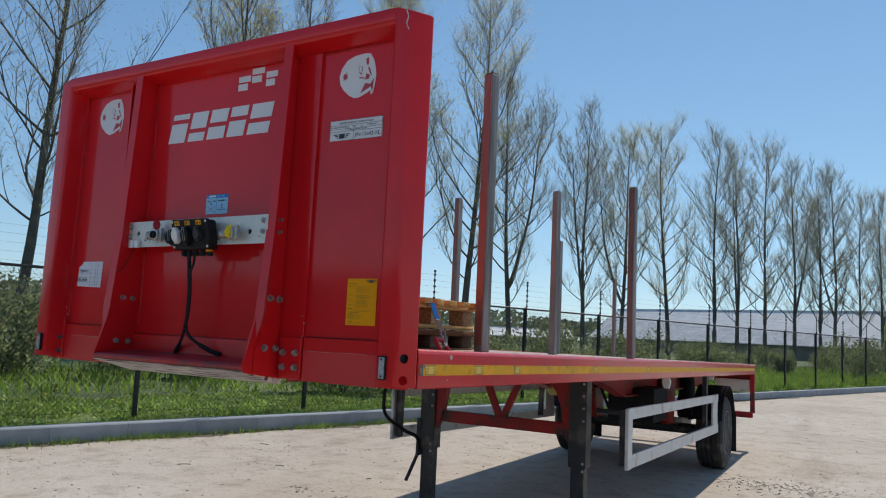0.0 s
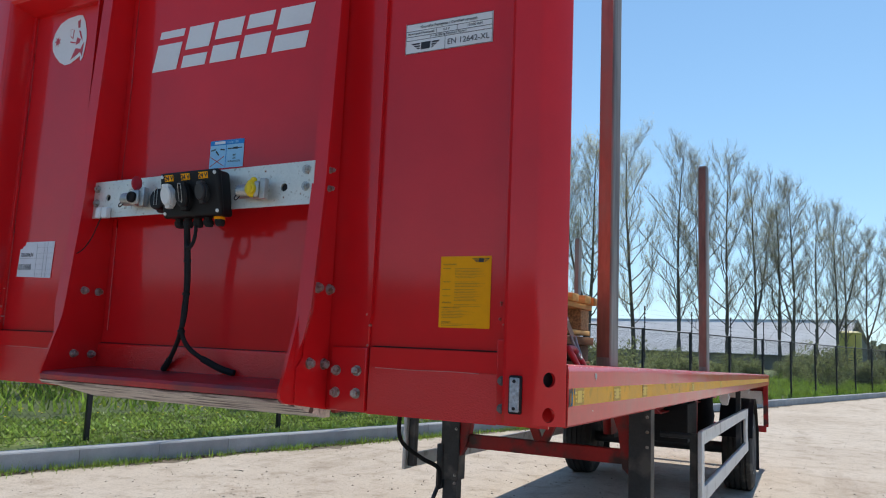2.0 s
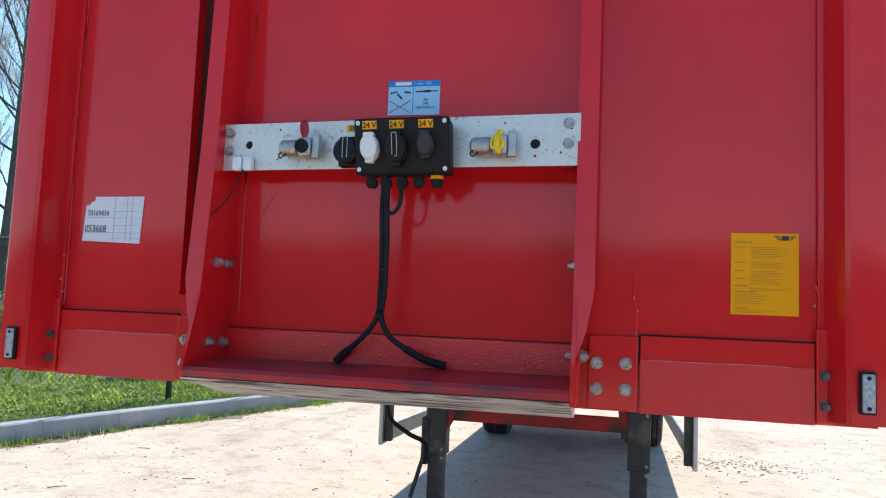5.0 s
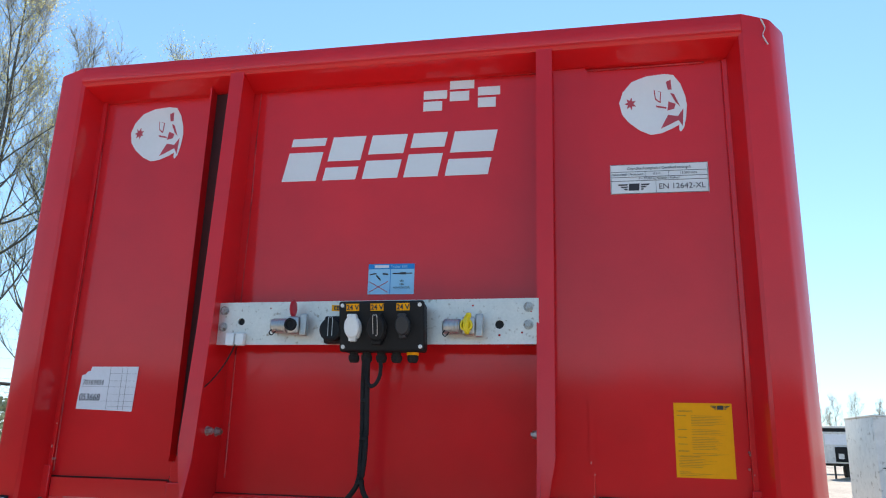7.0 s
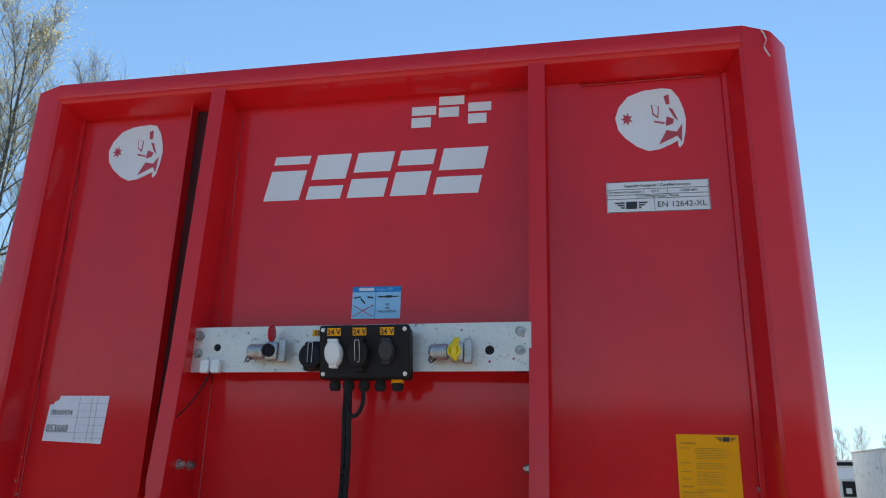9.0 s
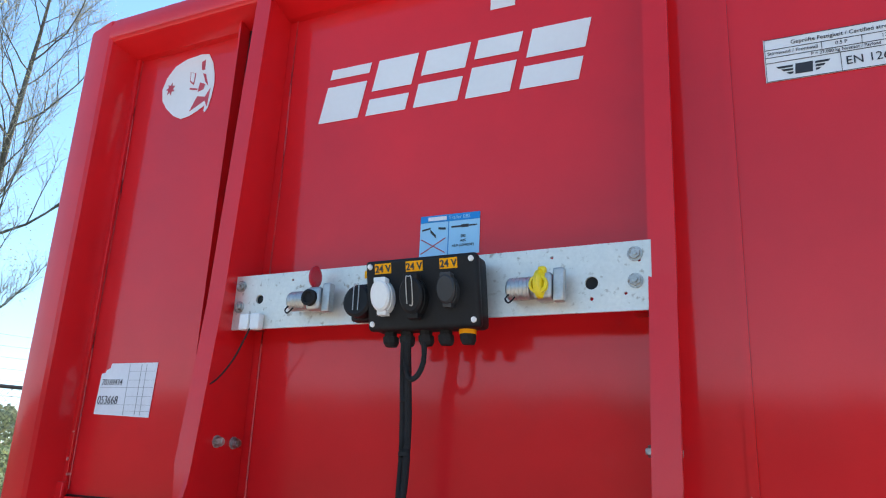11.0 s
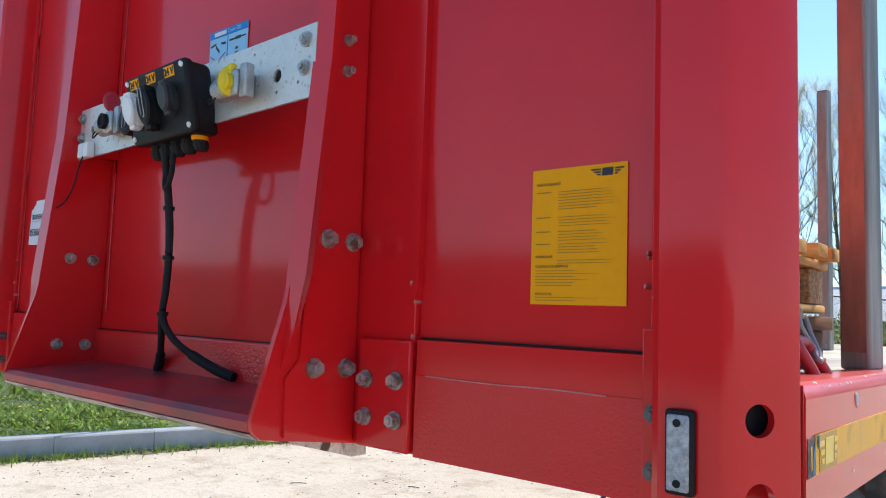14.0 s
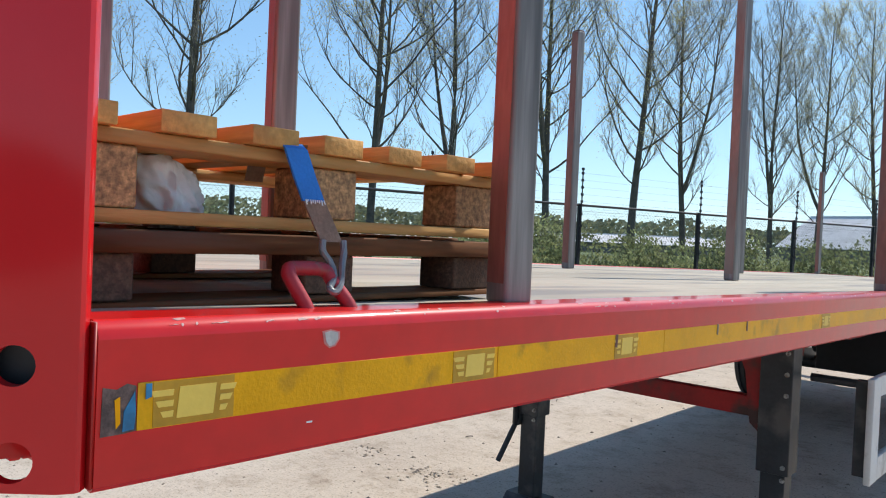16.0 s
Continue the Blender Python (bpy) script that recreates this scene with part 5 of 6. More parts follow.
rc = random.Random(9)
for i in range(110):
    edge_flake(2.62 + rc.random() ** 1.3 * 7.5, rc.uniform(0.002, 0.018), rc.uniform(0.1, 0.45), rc.uniform(0.55, 0.85), i)
for y in (3.50, 3.97, 4.155):
    side_shape("tape_nick", [(y, 1.5093), (y + 0.008, 1.5073), (y + 0.010, 1.5323), (y + 0.002, 1.5323)], RED_RUST, rail_r, -1.6152)

# ---- stanchions standing in the deck ----
def stanchion(x, y, turned=-13, group="steel stanchions on the deck"):
    z0 = 1.587 + dz(y)
    t = thing("stanchion", (x, y, z0), "square steel stake post, front worn red-brown, standing in the deck", "post", group)
    cx, cy, q = x + 0.012, y + 0.004, 0.0285
    turn = Matrix.Translation((cx, cy, 0)) @ Matrix.Rotation(radians(turned + 3 * math.sin(7 * x + y)), 4, "Z") @ Matrix.Translation((-cx, -cy, 0))
    for nm, b, mat, lab in (("post", boxed(cx - q, cx + q, cy - q, cy + q, z0 + 0.001, z0 + 1.40, bevel=0.007, seg=3), POST_STEEL, ""),
                            ("painted_face", boxed(cx - q + 0.006, cx + q - 0.006, cy - q - 0.0012, cy - q - 0.0003, z0 + 0.035, z0 + 1.395), POST_RED, "worn red-brown painted face"),
                            ("stake_cap", boxed(cx - q + 0.003, cx + q - 0.003, cy - q + 0.003, cy + q - 0.003, z0 + 1.4005, z0 + 1.406, bevel=0.002), RED_RUST, "")):
        bmesh.ops.transform(b, matrix=turn, verts=b.verts)
        part(nm, b, mat, t, lab)
    return t


for x, y in ((-1.703, 3.265), (-2.372, 3.262), (-3.36, 3.262), (-4.00, 3.262), (-1.706, 5.98), (-2.372, 5.98), (-3.36, 6.02), (-3.36, 8.72), (-4.00, 13.30)):
    stanchion(x, y)

# ---- pallets, strap and bag ----
DZ = 1.587
P_X0, P_X1 = -2.318, -1.745


def pallet(z, old):
    t = thing("wooden_pallet", (-2.03, 2.98, z), ("weathered brown" if old else "fresh pale pine") + " half pallet with pressed chip blocks", "pallet", "two stacked pallets")
    wood, along = (WOOD_OLD, WOOD_OLD_Y) if old else (WOOD_NEW, WOOD_NEW_Y)
    zb = 0.010 if old else 0.017                          # the lower one stands on its blocks
    hb = 0.056 if old else 0.072
    for x in (-2.265, -1.812):
        if old:
            part("bottom_board", boxed(x - 0.060, x + 0.046, 2.579, 3.326, z, z + 0.0095, bevel=0.002, seg=1), along, t)
        else:
            part("bottom_board", boxed(x - 0.042, x + 0.045, 2.580, 3.322, z, z + 0.0165, bevel=0.002, seg=1), along, t)
        for y0, y1 in ((2.583, 2.664), (2.905, 2.994), (3.217, 3.318)):
            part("block", boxed(x - 0.040, x + 0.042, y0, y1, z + zb + 0.0003, z + zb + hb, bevel=0.003, seg=1), CHIP_OLD if old else CHIP, t)
        part("stringer", boxed(x - 0.045, x + (0.058 if old else 0.050), 2.578, 3.328, z + zb + hb + 0.0003, z + zb + hb + (0.0270 if old else 0.0175), bevel=0.002, seg=1), along, t)
    rp = random.Random(3 + old)
    zt = z + zb + hb + 0.018
    for k in range(7 if not old else 6):
        y1 = (2.630 + 0.1190 * k) if not old else (2.66 + 0.133 * k)
        w = 0.071 if not old else 0.100
        o = rp.uniform(-0.006, 0.006)
        part("top_board", boxed(-2.214 if old else P_X0 + o, -1.858 if old else P_X1 + o, max(y1 - w, 2.579), min(y1, 3.332), zt, zt + (0.014 if old else 0.0255) + rp.uniform(-0.001, 0.001), bevel=0.0012, seg=1), wood, t)


pallet(DZ + dz(2.9) + 0.001, True)
pallet(DZ + dz(2.9) + 0.1005, False)

ring = thing("lashing_ring", (-1.665, 2.96, 1.575), "worn red steel lashing ring folded up from the deck edge", "lashing ring")
part("ring_bar", sweep(bmesh.new(), [(-1.668, 2.862, 1.560), (-1.674, 2.856, 1.585), (-1.690, 2.841, 1.622), (-1.695, 2.842, 1.631), (-1.698, 2.850, 1.634), (-1.698, 2.888, 1.633), (-1.695, 2.901, 1.629), (-1.689, 2.907, 1.617), (-1.674, 2.925, 1.585), (-1.668, 2.932, 1.560)], 0.0094, 12), RING_RED, ring)
part("ring_foot", rodded((-1.668, 2.862, 1.566), (-1.6715, 2.859, 1.579), 0.0106, n=12), RED_RUST, ring)
part("ring_foot", rodded((-1.668, 2.932, 1.566), (-1.6715, 2.9285, 1.579), 0.0106, n=12), RED_RUST, ring)
for o in ring.children:
    o.data.transform(Matrix.Translation((0, -0.018, 0)))
strap = thing("lashing_strap", (-1.74, 2.88, 1.58), "lashing strap with blue end and wire hook over the pallets", "strap")


def ribbon(pts, w, t=0.003):
    b = bmesh.new()
    rows = []
    for (x, y, z), (dx, dy) in pts:
        rows.append([b.verts.new((x + sx * dx * w / 2 + t * k, y + sx * dy * w / 2, z)) for sx, k in ((-1, 0), (1, 0), (1, 1), (-1, 1))])
    for a, c in zip(rows, rows[1:]):
        for i in range(4):
            b.faces.new((a[i], a[(i + 1) % 4], c[(i + 1) % 4], c[i]))
    b.faces.new(rows[0])
    b.faces.new(rows[-1])
    bmesh.ops.recalc_face_normals(b, faces=b.faces)
    return b


part("blue_sleeve", ribbon([((-1.752, 2.8580, 1.7960), (0.1, 1)), ((-1.741, 2.8590, 1.7880), (0.1, 1)), ((-1.733, 2.8690, 1.7520), (0.1, 1)), ((-1.725, 2.8790, 1.7200), (0.1, 1))], 0.033, 0.004), BLUE_WEB, strap, "bright blue webbing end")
rz = random.Random(2)
for k in range(9):                                     # frayed pale threads at the sleeve's lower end
    yc = 2.864 + k * 0.0037
    part("frayed_thread", ribbon([((-1.7200, yc, 1.7225), (0.1, 1)), ((-1.7195, yc + rz.uniform(-0.002, 0.002), 1.7215 - rz.uniform(0.002, 0.006)), (0.1, 1))], 0.0014, 0.001), WHITE_PL, strap)
part("webbing", ribbon([((-1.7245, 2.8790, 1.7220), (0.1, 1)), ((-1.716, 2.8900, 1.6920), (0.1, 1)), ((-1.708, 2.8985, 1.6680), (0.1, 1))], 0.033), TAN_WEB, strap)
part("webbing", ribbon([((-1.880, 2.888, 1.750), (0.1, 1)), ((-1.868, 2.888, 1.7905), (0.1, 1)), ((-1.775, 2.8875, 1.7935), (0.1, 1)), ((-1.752, 2.872, 1.7960), (0.1, 1))], 0.028, 0.002), TAN_WEB, strap)
part("wire_hook", sweep(bmesh.new(), [(-1.706, 2.8840, 1.6700), (-1.703, 2.8820, 1.6560), (-1.697, 2.8910, 1.6400), (-1.686, 2.8890, 1.6220), (-1.680, 2.8770, 1.6100), (-1.676, 2.8830, 1.6040), (-1.680, 2.8950, 1.6140), (-1.692, 2.9060, 1.6370), (-1.700, 2.9150, 1.6540), (-1.705, 2.9170, 1.6700)], 0.0048, 8), STEEL, strap, "bare steel wire hook")

bb = bmesh.new()
bmesh.ops.create_icosphere(bb, subdivisions=5, radius=1.0)
for v in bb.verts:
    n = v.co.normalized()
    w2 = Vector((n.x, n.y, n.z * 0.6)) + 0.35 * noise.noise_vector(n * 1.3)
    crease = abs(noise.noise(w2 * 2.0 + Vector((1, 4, 2)))) + 0.30 * abs(noise.noise(w2 * 4.3)) + 0.05 * noise.noise(w2 * 9)
    f = 1.10 - 0.45 * crease + 0.16 * noise.noise(n * 1.4)
    v.co = Vector((-1.872 + n.x * f * 0.060 - 0.012 * n.z, 2.738 + n.y * f * 0.048 - 0.016 * n.z, 1.727 + max(n.z * f, -0.90) * 0.056))
solo("plastic_bag", bb, CLOTH, "crumpled white bag stuffed into the pallet", "bag", smooth=80)

# ---- far things: barn, silo, vehicles, container ----
def barn(x0, y0, x1, y1, depth, eaves, ridge, name="barn", label="long low barn with a pale fibre cement roof"):
    """A long barn between two corners of its near eaves."""
    a, b2 = Vector((x0, y0, 0)), Vector((x1, y1, 0))
    d = (b2 - a).normalized()
    n = Vector((-d.y, d.x, 0))
    L = (b2 - a).length
    t = thing(name, (x0, y0, 0), label, "barn")
    M = Matrix(((d.x, n.x, 0, a.x), (d.y, n.y, 0, a.y), (0, 0, 1, 0), (0, 0, 0, 1)))

    def put(nm, bm, mat, lab=""):
        bmesh.ops.transform(bm, matrix=M, verts=bm.verts)
        part(nm, bm, mat, t, lab, smooth=0)

    put("wall", prismed([(0.3, 0.0), (depth - 0.3, 0.0), (depth - 0.3, eaves), (depth / 2, ridge - 0.25), (0.3, eaves)], "x", 0.2, L - 0.2), BARNWALL)
    k = 0.0
    while k < L:                                       # roof sheets in two courses
        e = min(k + 3.1, L)
        for lo, hi in ((0.0, 0.5), (0.5, 1.0)):
            ya, yb = -0.4 + lo * (depth / 2 + 0.4), -0.4 + hi * (depth / 2 + 0.4)
            za, zb = eaves - 0.1 + lo * (ridge - eaves + 0.1), eaves - 0.1 + hi * (ridge - eaves + 0.1)
            put("roof_sheet", prismed([(ya, za + 0.02 * (1 - lo)), (yb, zb + 0.03), (yb, zb + 0.10), (ya, za + 0.10)], "x", k + 0.02, e - 0.02), ROOF)
        k += 3.1
    put("roof_back", prismed([(depth / 2, ridge), (depth + 0.4, eaves - 0.1), (depth + 0.4, eaves), (depth / 2, ridge + 0.1)], "x", 0, L), ROOF)
    put("ridge_cap", prismed([(depth / 2 - 0.3, ridge - 0.05), (depth / 2 + 0.3, ridge - 0.05), (depth / 2 + 0.2, ridge + 0.2), (depth / 2 - 0.2, ridge + 0.2)], "x", 0, L), ROOF)
    return t


barn(-39.0, 118.6, 2.6, 105.0, 16.0, 2.2, 7.0)
barn(-72.0, 92.0, -38.0, 108.0, 12.0, 1.7, 2.9, label="distant low shed with a pale roof")
sb = bmesh.new()
disc_profile(sb, (3.35, 98.0, 0.2), (0, 0, 1), [(0, 0.9), (1.6, 0.9), (1.65, 1.25), (4.55, 1.25), (4.6, 1.3), (4.75, 1.3), (4.95, 0.9), (5.0, 0.1)], 28)
silo = thing("feed_silo", (3.35, 98.0, 0.2), "round yellowish silo beside the barn", "silo")
part("tank", sb, SILO, silo)

# white lorry parked far off, nose towards the fence
TX, TY = 12.1, 73.0
truck = thing("lorry", (TX, TY, 0), "white lorry parked at the far end of the yard", "lorry")
cab = part("cab", prismed([(TX, 0.55), (TX - 0.05, 1.35), (TX + 0.12, 2.35), (TX + 0.28, 3.25), (TX + 0.9, 3.55), (TX + 2.2, 3.7), (TX + 2.3, 0.9), (TX + 1.75, 0.9), (TX + 1.6, 1.12), (TX + 1.2, 1.2), (TX + 0.8, 1.05), (TX + 0.6, 0.55)], "y", TY, TY + 2.45), WHITE_PAINT, truck)
part("side_window", prismed([(TX + 0.35, 2.05), (TX + 0.5, 2.75), (TX + 1.25, 2.75), (TX + 1.25, 2.0)], "y", TY - 0.02, TY - 0.005), GLASS_DARK, cab)
part("windscreen", prismed([(TX + 0.02, 2.0), (TX + 0.18, 2.85), (TX + 0.22, 2.85), (TX + 0.08, 2.0)], "y", TY + 0.15, TY + 2.3), GLASS_DARK, cab)
part("mirror", boxed(TX + 0.05, TX + 0.22, TY - 0.25, TY - 0.06, 2.0, 2.65, bevel=0.03), BLACK, cab)
part("cab_lining", boxed(TX + 0.9, TX + 1.3, TY - 0.012, TY - 0.004, 1.55, 1.62), BLACK, cab)
part("box_body", boxed(TX + 2.6, TX + 13.0, TY, TY + 2.5, 1.1, 3.9, bevel=0.03), WHITE_PAINT, truck)
for wx in (TX + 1.2, TX + 4.6, TX + 9.8, TX + 11.1):
    for wy in (TY + 0.02, TY + 2.12):
        part("tyre", disc_profile(bmesh.new(), (wx, wy, 0.5), (0, 1, 0), [(0, 0.30), (0.02, 0.46), (0.05, 0.5), (0.26, 0.5), (0.29, 0.46), (0.3, 0.3)], 24), TYRE, truck)
        part("rim", disc_profile(bmesh.new(), (wx, wy - 0.005, 0.5), (0, 1, 0), [(0, 0.29), (0.04, 0.16), (0.31, 0.1)], 20), STEEL, truck)
part("chassis", boxed(TX + 0.8, TX + 12.9, TY + 0.7, TY + 1.8, 0.7, 1.09), BLACK, truck)

# curtain-sided trailer with dark side, its front wall towards the yard
CX, CY = 14.1, 58.0
cur = thing("curtain_trailer", (CX, CY, 0), "dark curtain-sided trailer with a pale front wall", "trailer")
TURNED = Matrix.Translation((CX, CY, 0)) @ Matrix.Rotation(radians(-26), 4, "Z")


def cur_part(name, bm, mat, label=""):
    bmesh.ops.transform(bm, matrix=TURNED, verts=bm.verts)
    return part(name, bm, mat, cur, label, smooth=20)


cur_part("curtain", boxed(0.02, 2.53, 0.02, 12.0, 1.05, 3.42, bevel=0.03), DARKWALL)
cur_part("front_wall", boxed(0, 2.55, -0.06, 0.015, 1.1, 3.22), WHITE_PAINT)
cur_part("front_band", boxed(0, 2.55, -0.065, 0.018, 3.225, 3.46), BLACK)
cur_part("roof", boxed(-0.03, 2.58, -0.08, 12.0, 3.465, 3.62, bevel=0.04), WHITE_PAINT)
cur_part("panel_rim", boxed(0.35, 2.2, -0.085, -0.066, 2.35, 3.05, bevel=0.01), PAPER)
cur_part("coupling_panel", boxed(0.95, 1.75, -0.14, -0.066, 1.2, 2.2), BLACK)
cur_part("white_box", boxed(1.15, 1.5, -0.18, -0.142, 1.4, 1.75), WHITE_PAINT)
cur_part("red_panel", boxed(1.76, 2.15, -0.12, -0.066, 1.6, 2.15, bevel=0.02), RED_PL)
for wy in (8.0, 9.3, 10.6):
    for wx in (0.1, 2.15):
        cur_part("tyre", disc_profile(bmesh.new(), (wx, wy, 0.5), (1, 0, 0), [(0, 0.28), (0.02, 0.46), (0.05, 0.5), (0.26, 0.5), (0.3, 0.28)], 24), TYRE)
for wx in (0.35, 2.0):
    cur_part("leg", boxed(wx, wx + 0.12, 2.4, 2.52, 0, 1.06), LEGBLACK)

# white container
KX, KY = 5.80, 23.6
con = thing("white_container", (KX, KY, 0), "plain white container standing in the yard on dark skids", "container")
cb = part("body", boxed(KX, KX + 6.0, KY, KY + 2.4, 0.10, 2.79, bevel=0.02), WHITE_PAINT, con)
for i in range(5):
    part("panel_rib", boxed(KX + 1.0 + i * 1.0, KX + 1.012 + i * 1.0, KY - 0.006, KY - 0.001, 0.2, 2.7), WHITE_PAINT, cb)
part("top_trim", boxed(KX - 0.015, KX + 6.015, KY - 0.02, KY + 2.42, 2.791, 2.84), WHITE_PAINT, con)
part("hinge", boxed(KX + 0.12, KX + 0.22, KY - 0.02, KY - 0.003, 1.38, 1.41), BLACK, cb)
for x in (KX + 0.25, KX + 2.9, KX + 5.4):
    part("skid", boxed(x, x + 0.5, KY - 0.05, KY + 2.4, 0, 0.098), BLACK, con)

# ---- hedge and bushes behind the fence ----
def bush_mesh(seed, w, h, n):
    r = random.Random(seed)
    vs2, fs2 = [], []
    lobes = [(Vector((r.uniform(-w, w) * 0.6, r.uniform(-w, w) * 0.5, r.uniform(0.25, 0.75) * h)), r.uniform(0.3, 0.55) * w) for _ in range(9)]
    for _ in range(n):
        c, q = r.choice(lobes)
        d = Vector((r.gauss(0, 1), r.gauss(0, 1), r.gauss(0, 1))).normalized()
        p = c + d * q * r.uniform(0.55, 1.08)
        if p.z < 0.02:
            continue
        a = Vector((r.uniform(-1, 1), r.uniform(-1, 1), r.uniform(-0.6, 0.6))).normalized()
        s = r.uniform(0.035, 0.075)
        u = a.orthogonal().normalized() * s
        v2 = a.cross(u)
        i = len(vs2)
        vs2 += [tuple(p - u), tuple(p + v2 * 0.6), tuple(p + u), tuple(p - v2 * 0.6)]
        fs2.append((i, i + 1, i + 2, i + 3))
    st, sf = [], []
    for k in range(14):                                # stems
        a = r.uniform(0, 6.28)
        q = Vector((math.cos(a) * w * 0.6, math.sin(a) * w * 0.6, h * r.uniform(0.7, 1.15)))
        o = Vector((0.012, 0, 0))
        o2 = Vector((0, 0.012, 0))
        i = len(st)
        st += [tuple(Vector((0, 0, 0)) + o), tuple(o2), tuple(-o), tuple(q)]
        sf += [(i, i + 1, i + 3), (i + 1, i + 2, i + 3), (i + 2, i, i + 3)]
    return raw_mesh("foliage", vs2, fs2, HEDGE), raw_mesh("stems", st, sf, BARK)


BUSHES = []
for k in range(5):
    w, h = 1.1 + 0.2 * k, 1.5 + 0.25 * k
    t = thing("bush", (0, 0, 0), "loose green bush in young leaf behind the fence", "bush", "bushes behind the fence")
    f, s = bush_mesh(60 + k, w, h, 3600)
    part("foliage", f, None, t)
    part("stems", s, None, t)
    BUSHES.append(t)
rb2 = random.Random(21)
k = 0
s = -6.0
while s < 190:
    for off in ((7.0, 9.5) if s < 27 else (3.2, 6.0, 9.0)):
        if rb2.random() < (0.75 if s < 24 else 0.6):
            p = along(s + rb2.uniform(-0.8, 0.8), off + rb2.uniform(-0.6, 0.8), 0.2)
            sc = rb2.uniform(0.6, 1.0) * (1.0 if s > 24 else 1.15)
            m = Matrix.Translation(p) @ Matrix.Rotation(rb2.uniform(0, 6.28), 4, "Z") @ Matrix.Scale(sc, 4)
            if k < 5:
                BUSHES[k].matrix_basis = m
            else:
                c = copy_thing(BUSHES[k % 5], m)
                c.matrix_basis = m
            k += 1
    s += 1.9 if s < 40 else 4.0

# distant wood along the horizon, one loose band of leaf clumps
vs3, fs3 = [], []
rw = random.Random(31)
for i in range(2600):
    a = radians(rw.uniform(-40, 95))
    d = rw.uniform(190, 260)
    c = Vector((-d * math.sin(a), d * math.cos(a), 0))
    top = 5.5 + 3.5 * min(max((a - 0.1) / 0.5, 0), 1) + 3.0 * noise.noise(Vector((a * 9, 1.3, 0))) + 1.5 * noise.noise(Vector((a * 31, 4.3, 0)))
    for _ in range(12):
        p = c + Vector((rw.gauss(0, 1.3), rw.gauss(0, 1.3), rw.random() ** 0.6 * top))
        u = Vector((rw.uniform(-1, 1), rw.uniform(-1, 1), rw.uniform(-1, 1))).normalized() * rw.uniform(0.3, 0.75)
        v2 = u.orthogonal() * 0.8
        i2 = len(vs3)
        vs3 += [tuple(p - u), tuple(p + v2), tuple(p + u), tuple(p - v2)]
        fs3.append((i2, i2 + 1, i2 + 2, i2 + 3))
tagged(new("distant_wood", raw_mesh("distant_wood", vs3, fs3, FAR_LEAF)), "hazy green wood along the horizon", "woods", kind="stuff")

# unseen dark hedge added to close the yard and darken the paint's reflections
vs5, fs5 = [], []
rh = random.Random(71)
for i in range(9000):
    hx = rh.uniform(-55, 55)
    p = Vector((hx, -16 + rh.gauss(0, 0.4) - 0.0015 * hx * hx, rh.random() ** 0.8 * (3.4 + 0.15 * noise.noise(Vector((hx * 0.2, 2.2, 0))))))
    u = Vector((rh.uniform(-1, 1), rh.uniform(-0.3, 0.3), rh.uniform(-1, 1))).normalized() * rh.uniform(0.25, 0.5)
    v2 = u.cross(Vector((0, 1, 0))) * 0.9
    i2 = len(vs5)
    vs5 += [tuple(p - u), tuple(p + v2), tuple(p + u), tuple(p - v2)]
    fs5.append((i2, i2 + 1, i2 + 2, i2 + 3))
tagged(new("boundary_hedge", raw_mesh("boundary_hedge", vs5, fs5, DARK_HEDGE)), "tall dark hedge along the yard's far side", "hedge", kind="stuff")

# thin pale trees beyond the parked trailer
rf = random.Random(44)
for k in range(11):
    b5 = radians(12.5 + k * 1.15 + rf.uniform(-0.3, 0.3))
    d5 = 118 + rf.uniform(-6, 8)
    m = pose(-2.2 + d5 * math.sin(b5), d5 * math.cos(b5), 0.0, 0, 0, rf.uniform(0, 360)) @ Matrix.Scale((0.66 - 0.028 * k) * rf.uniform(0.92, 1.08), 4)
    c = copy_thing(TREES[2 * (k % 2)], m)
    c.matrix_basis = m

# ---- grass ----
def blades(name, count, s0, s1, o0, o1, hmin, hmax, mat, seed, width=0.006, power=1.0, clumpy=1.0, lean=0.4):
    r = random.Random(seed)
    v4, f4 = [], []
    for _ in range(count):
        s5 = s0 + (s1 - s0) * r.random() ** power
        o = r.uniform(o0, o1)
        z = 0.15 + 0.05 * min(max((o - 0.16) / 0.44, 0), 1) + 0.04 * min(max((o - 0.6) / 0.8, 0), 1)
        p = along(s5, o, z - 0.01)
        clump = noise.noise(p * 0.9) * 0.6 + noise.noise(p * 2.7) * 0.7
        if clump < r.uniform(-0.55, 0.1) * clumpy:
            continue
        h = r.uniform(hmin, hmax) * min(max(1.0 + 0.9 * clump, 0.45), 1.7)
        a = r.uniform(0, 6.28)
        side = Vector((math.cos(a), math.sin(a), 0)) * width * r.uniform(0.7, 1.6)
        lean2 = Vector((r.gauss(0, lean), r.gauss(0, lean), 1)).normalized()
        i = len(v4)
        mid2 = p + lean2 * h * 0.55
        tip = mid2 + (lean2 + Vector((r.gauss(0, 0.5), r.gauss(0, 0.5), 0))).normalized() * h * 0.45
        v4 += [tuple(p - side), tuple(p + side), tuple(mid2 + side * 0.8), tuple(mid2 - side * 0.8), tuple(tip)]
        f4 += [(i, i + 1, i + 2, i + 3), (i + 3, i + 2, i + 4)]
    tagged(new(name, raw_mesh(name, v4, f4, mat)), "lush uneven grass with weeds", "grass", kind="stuff")


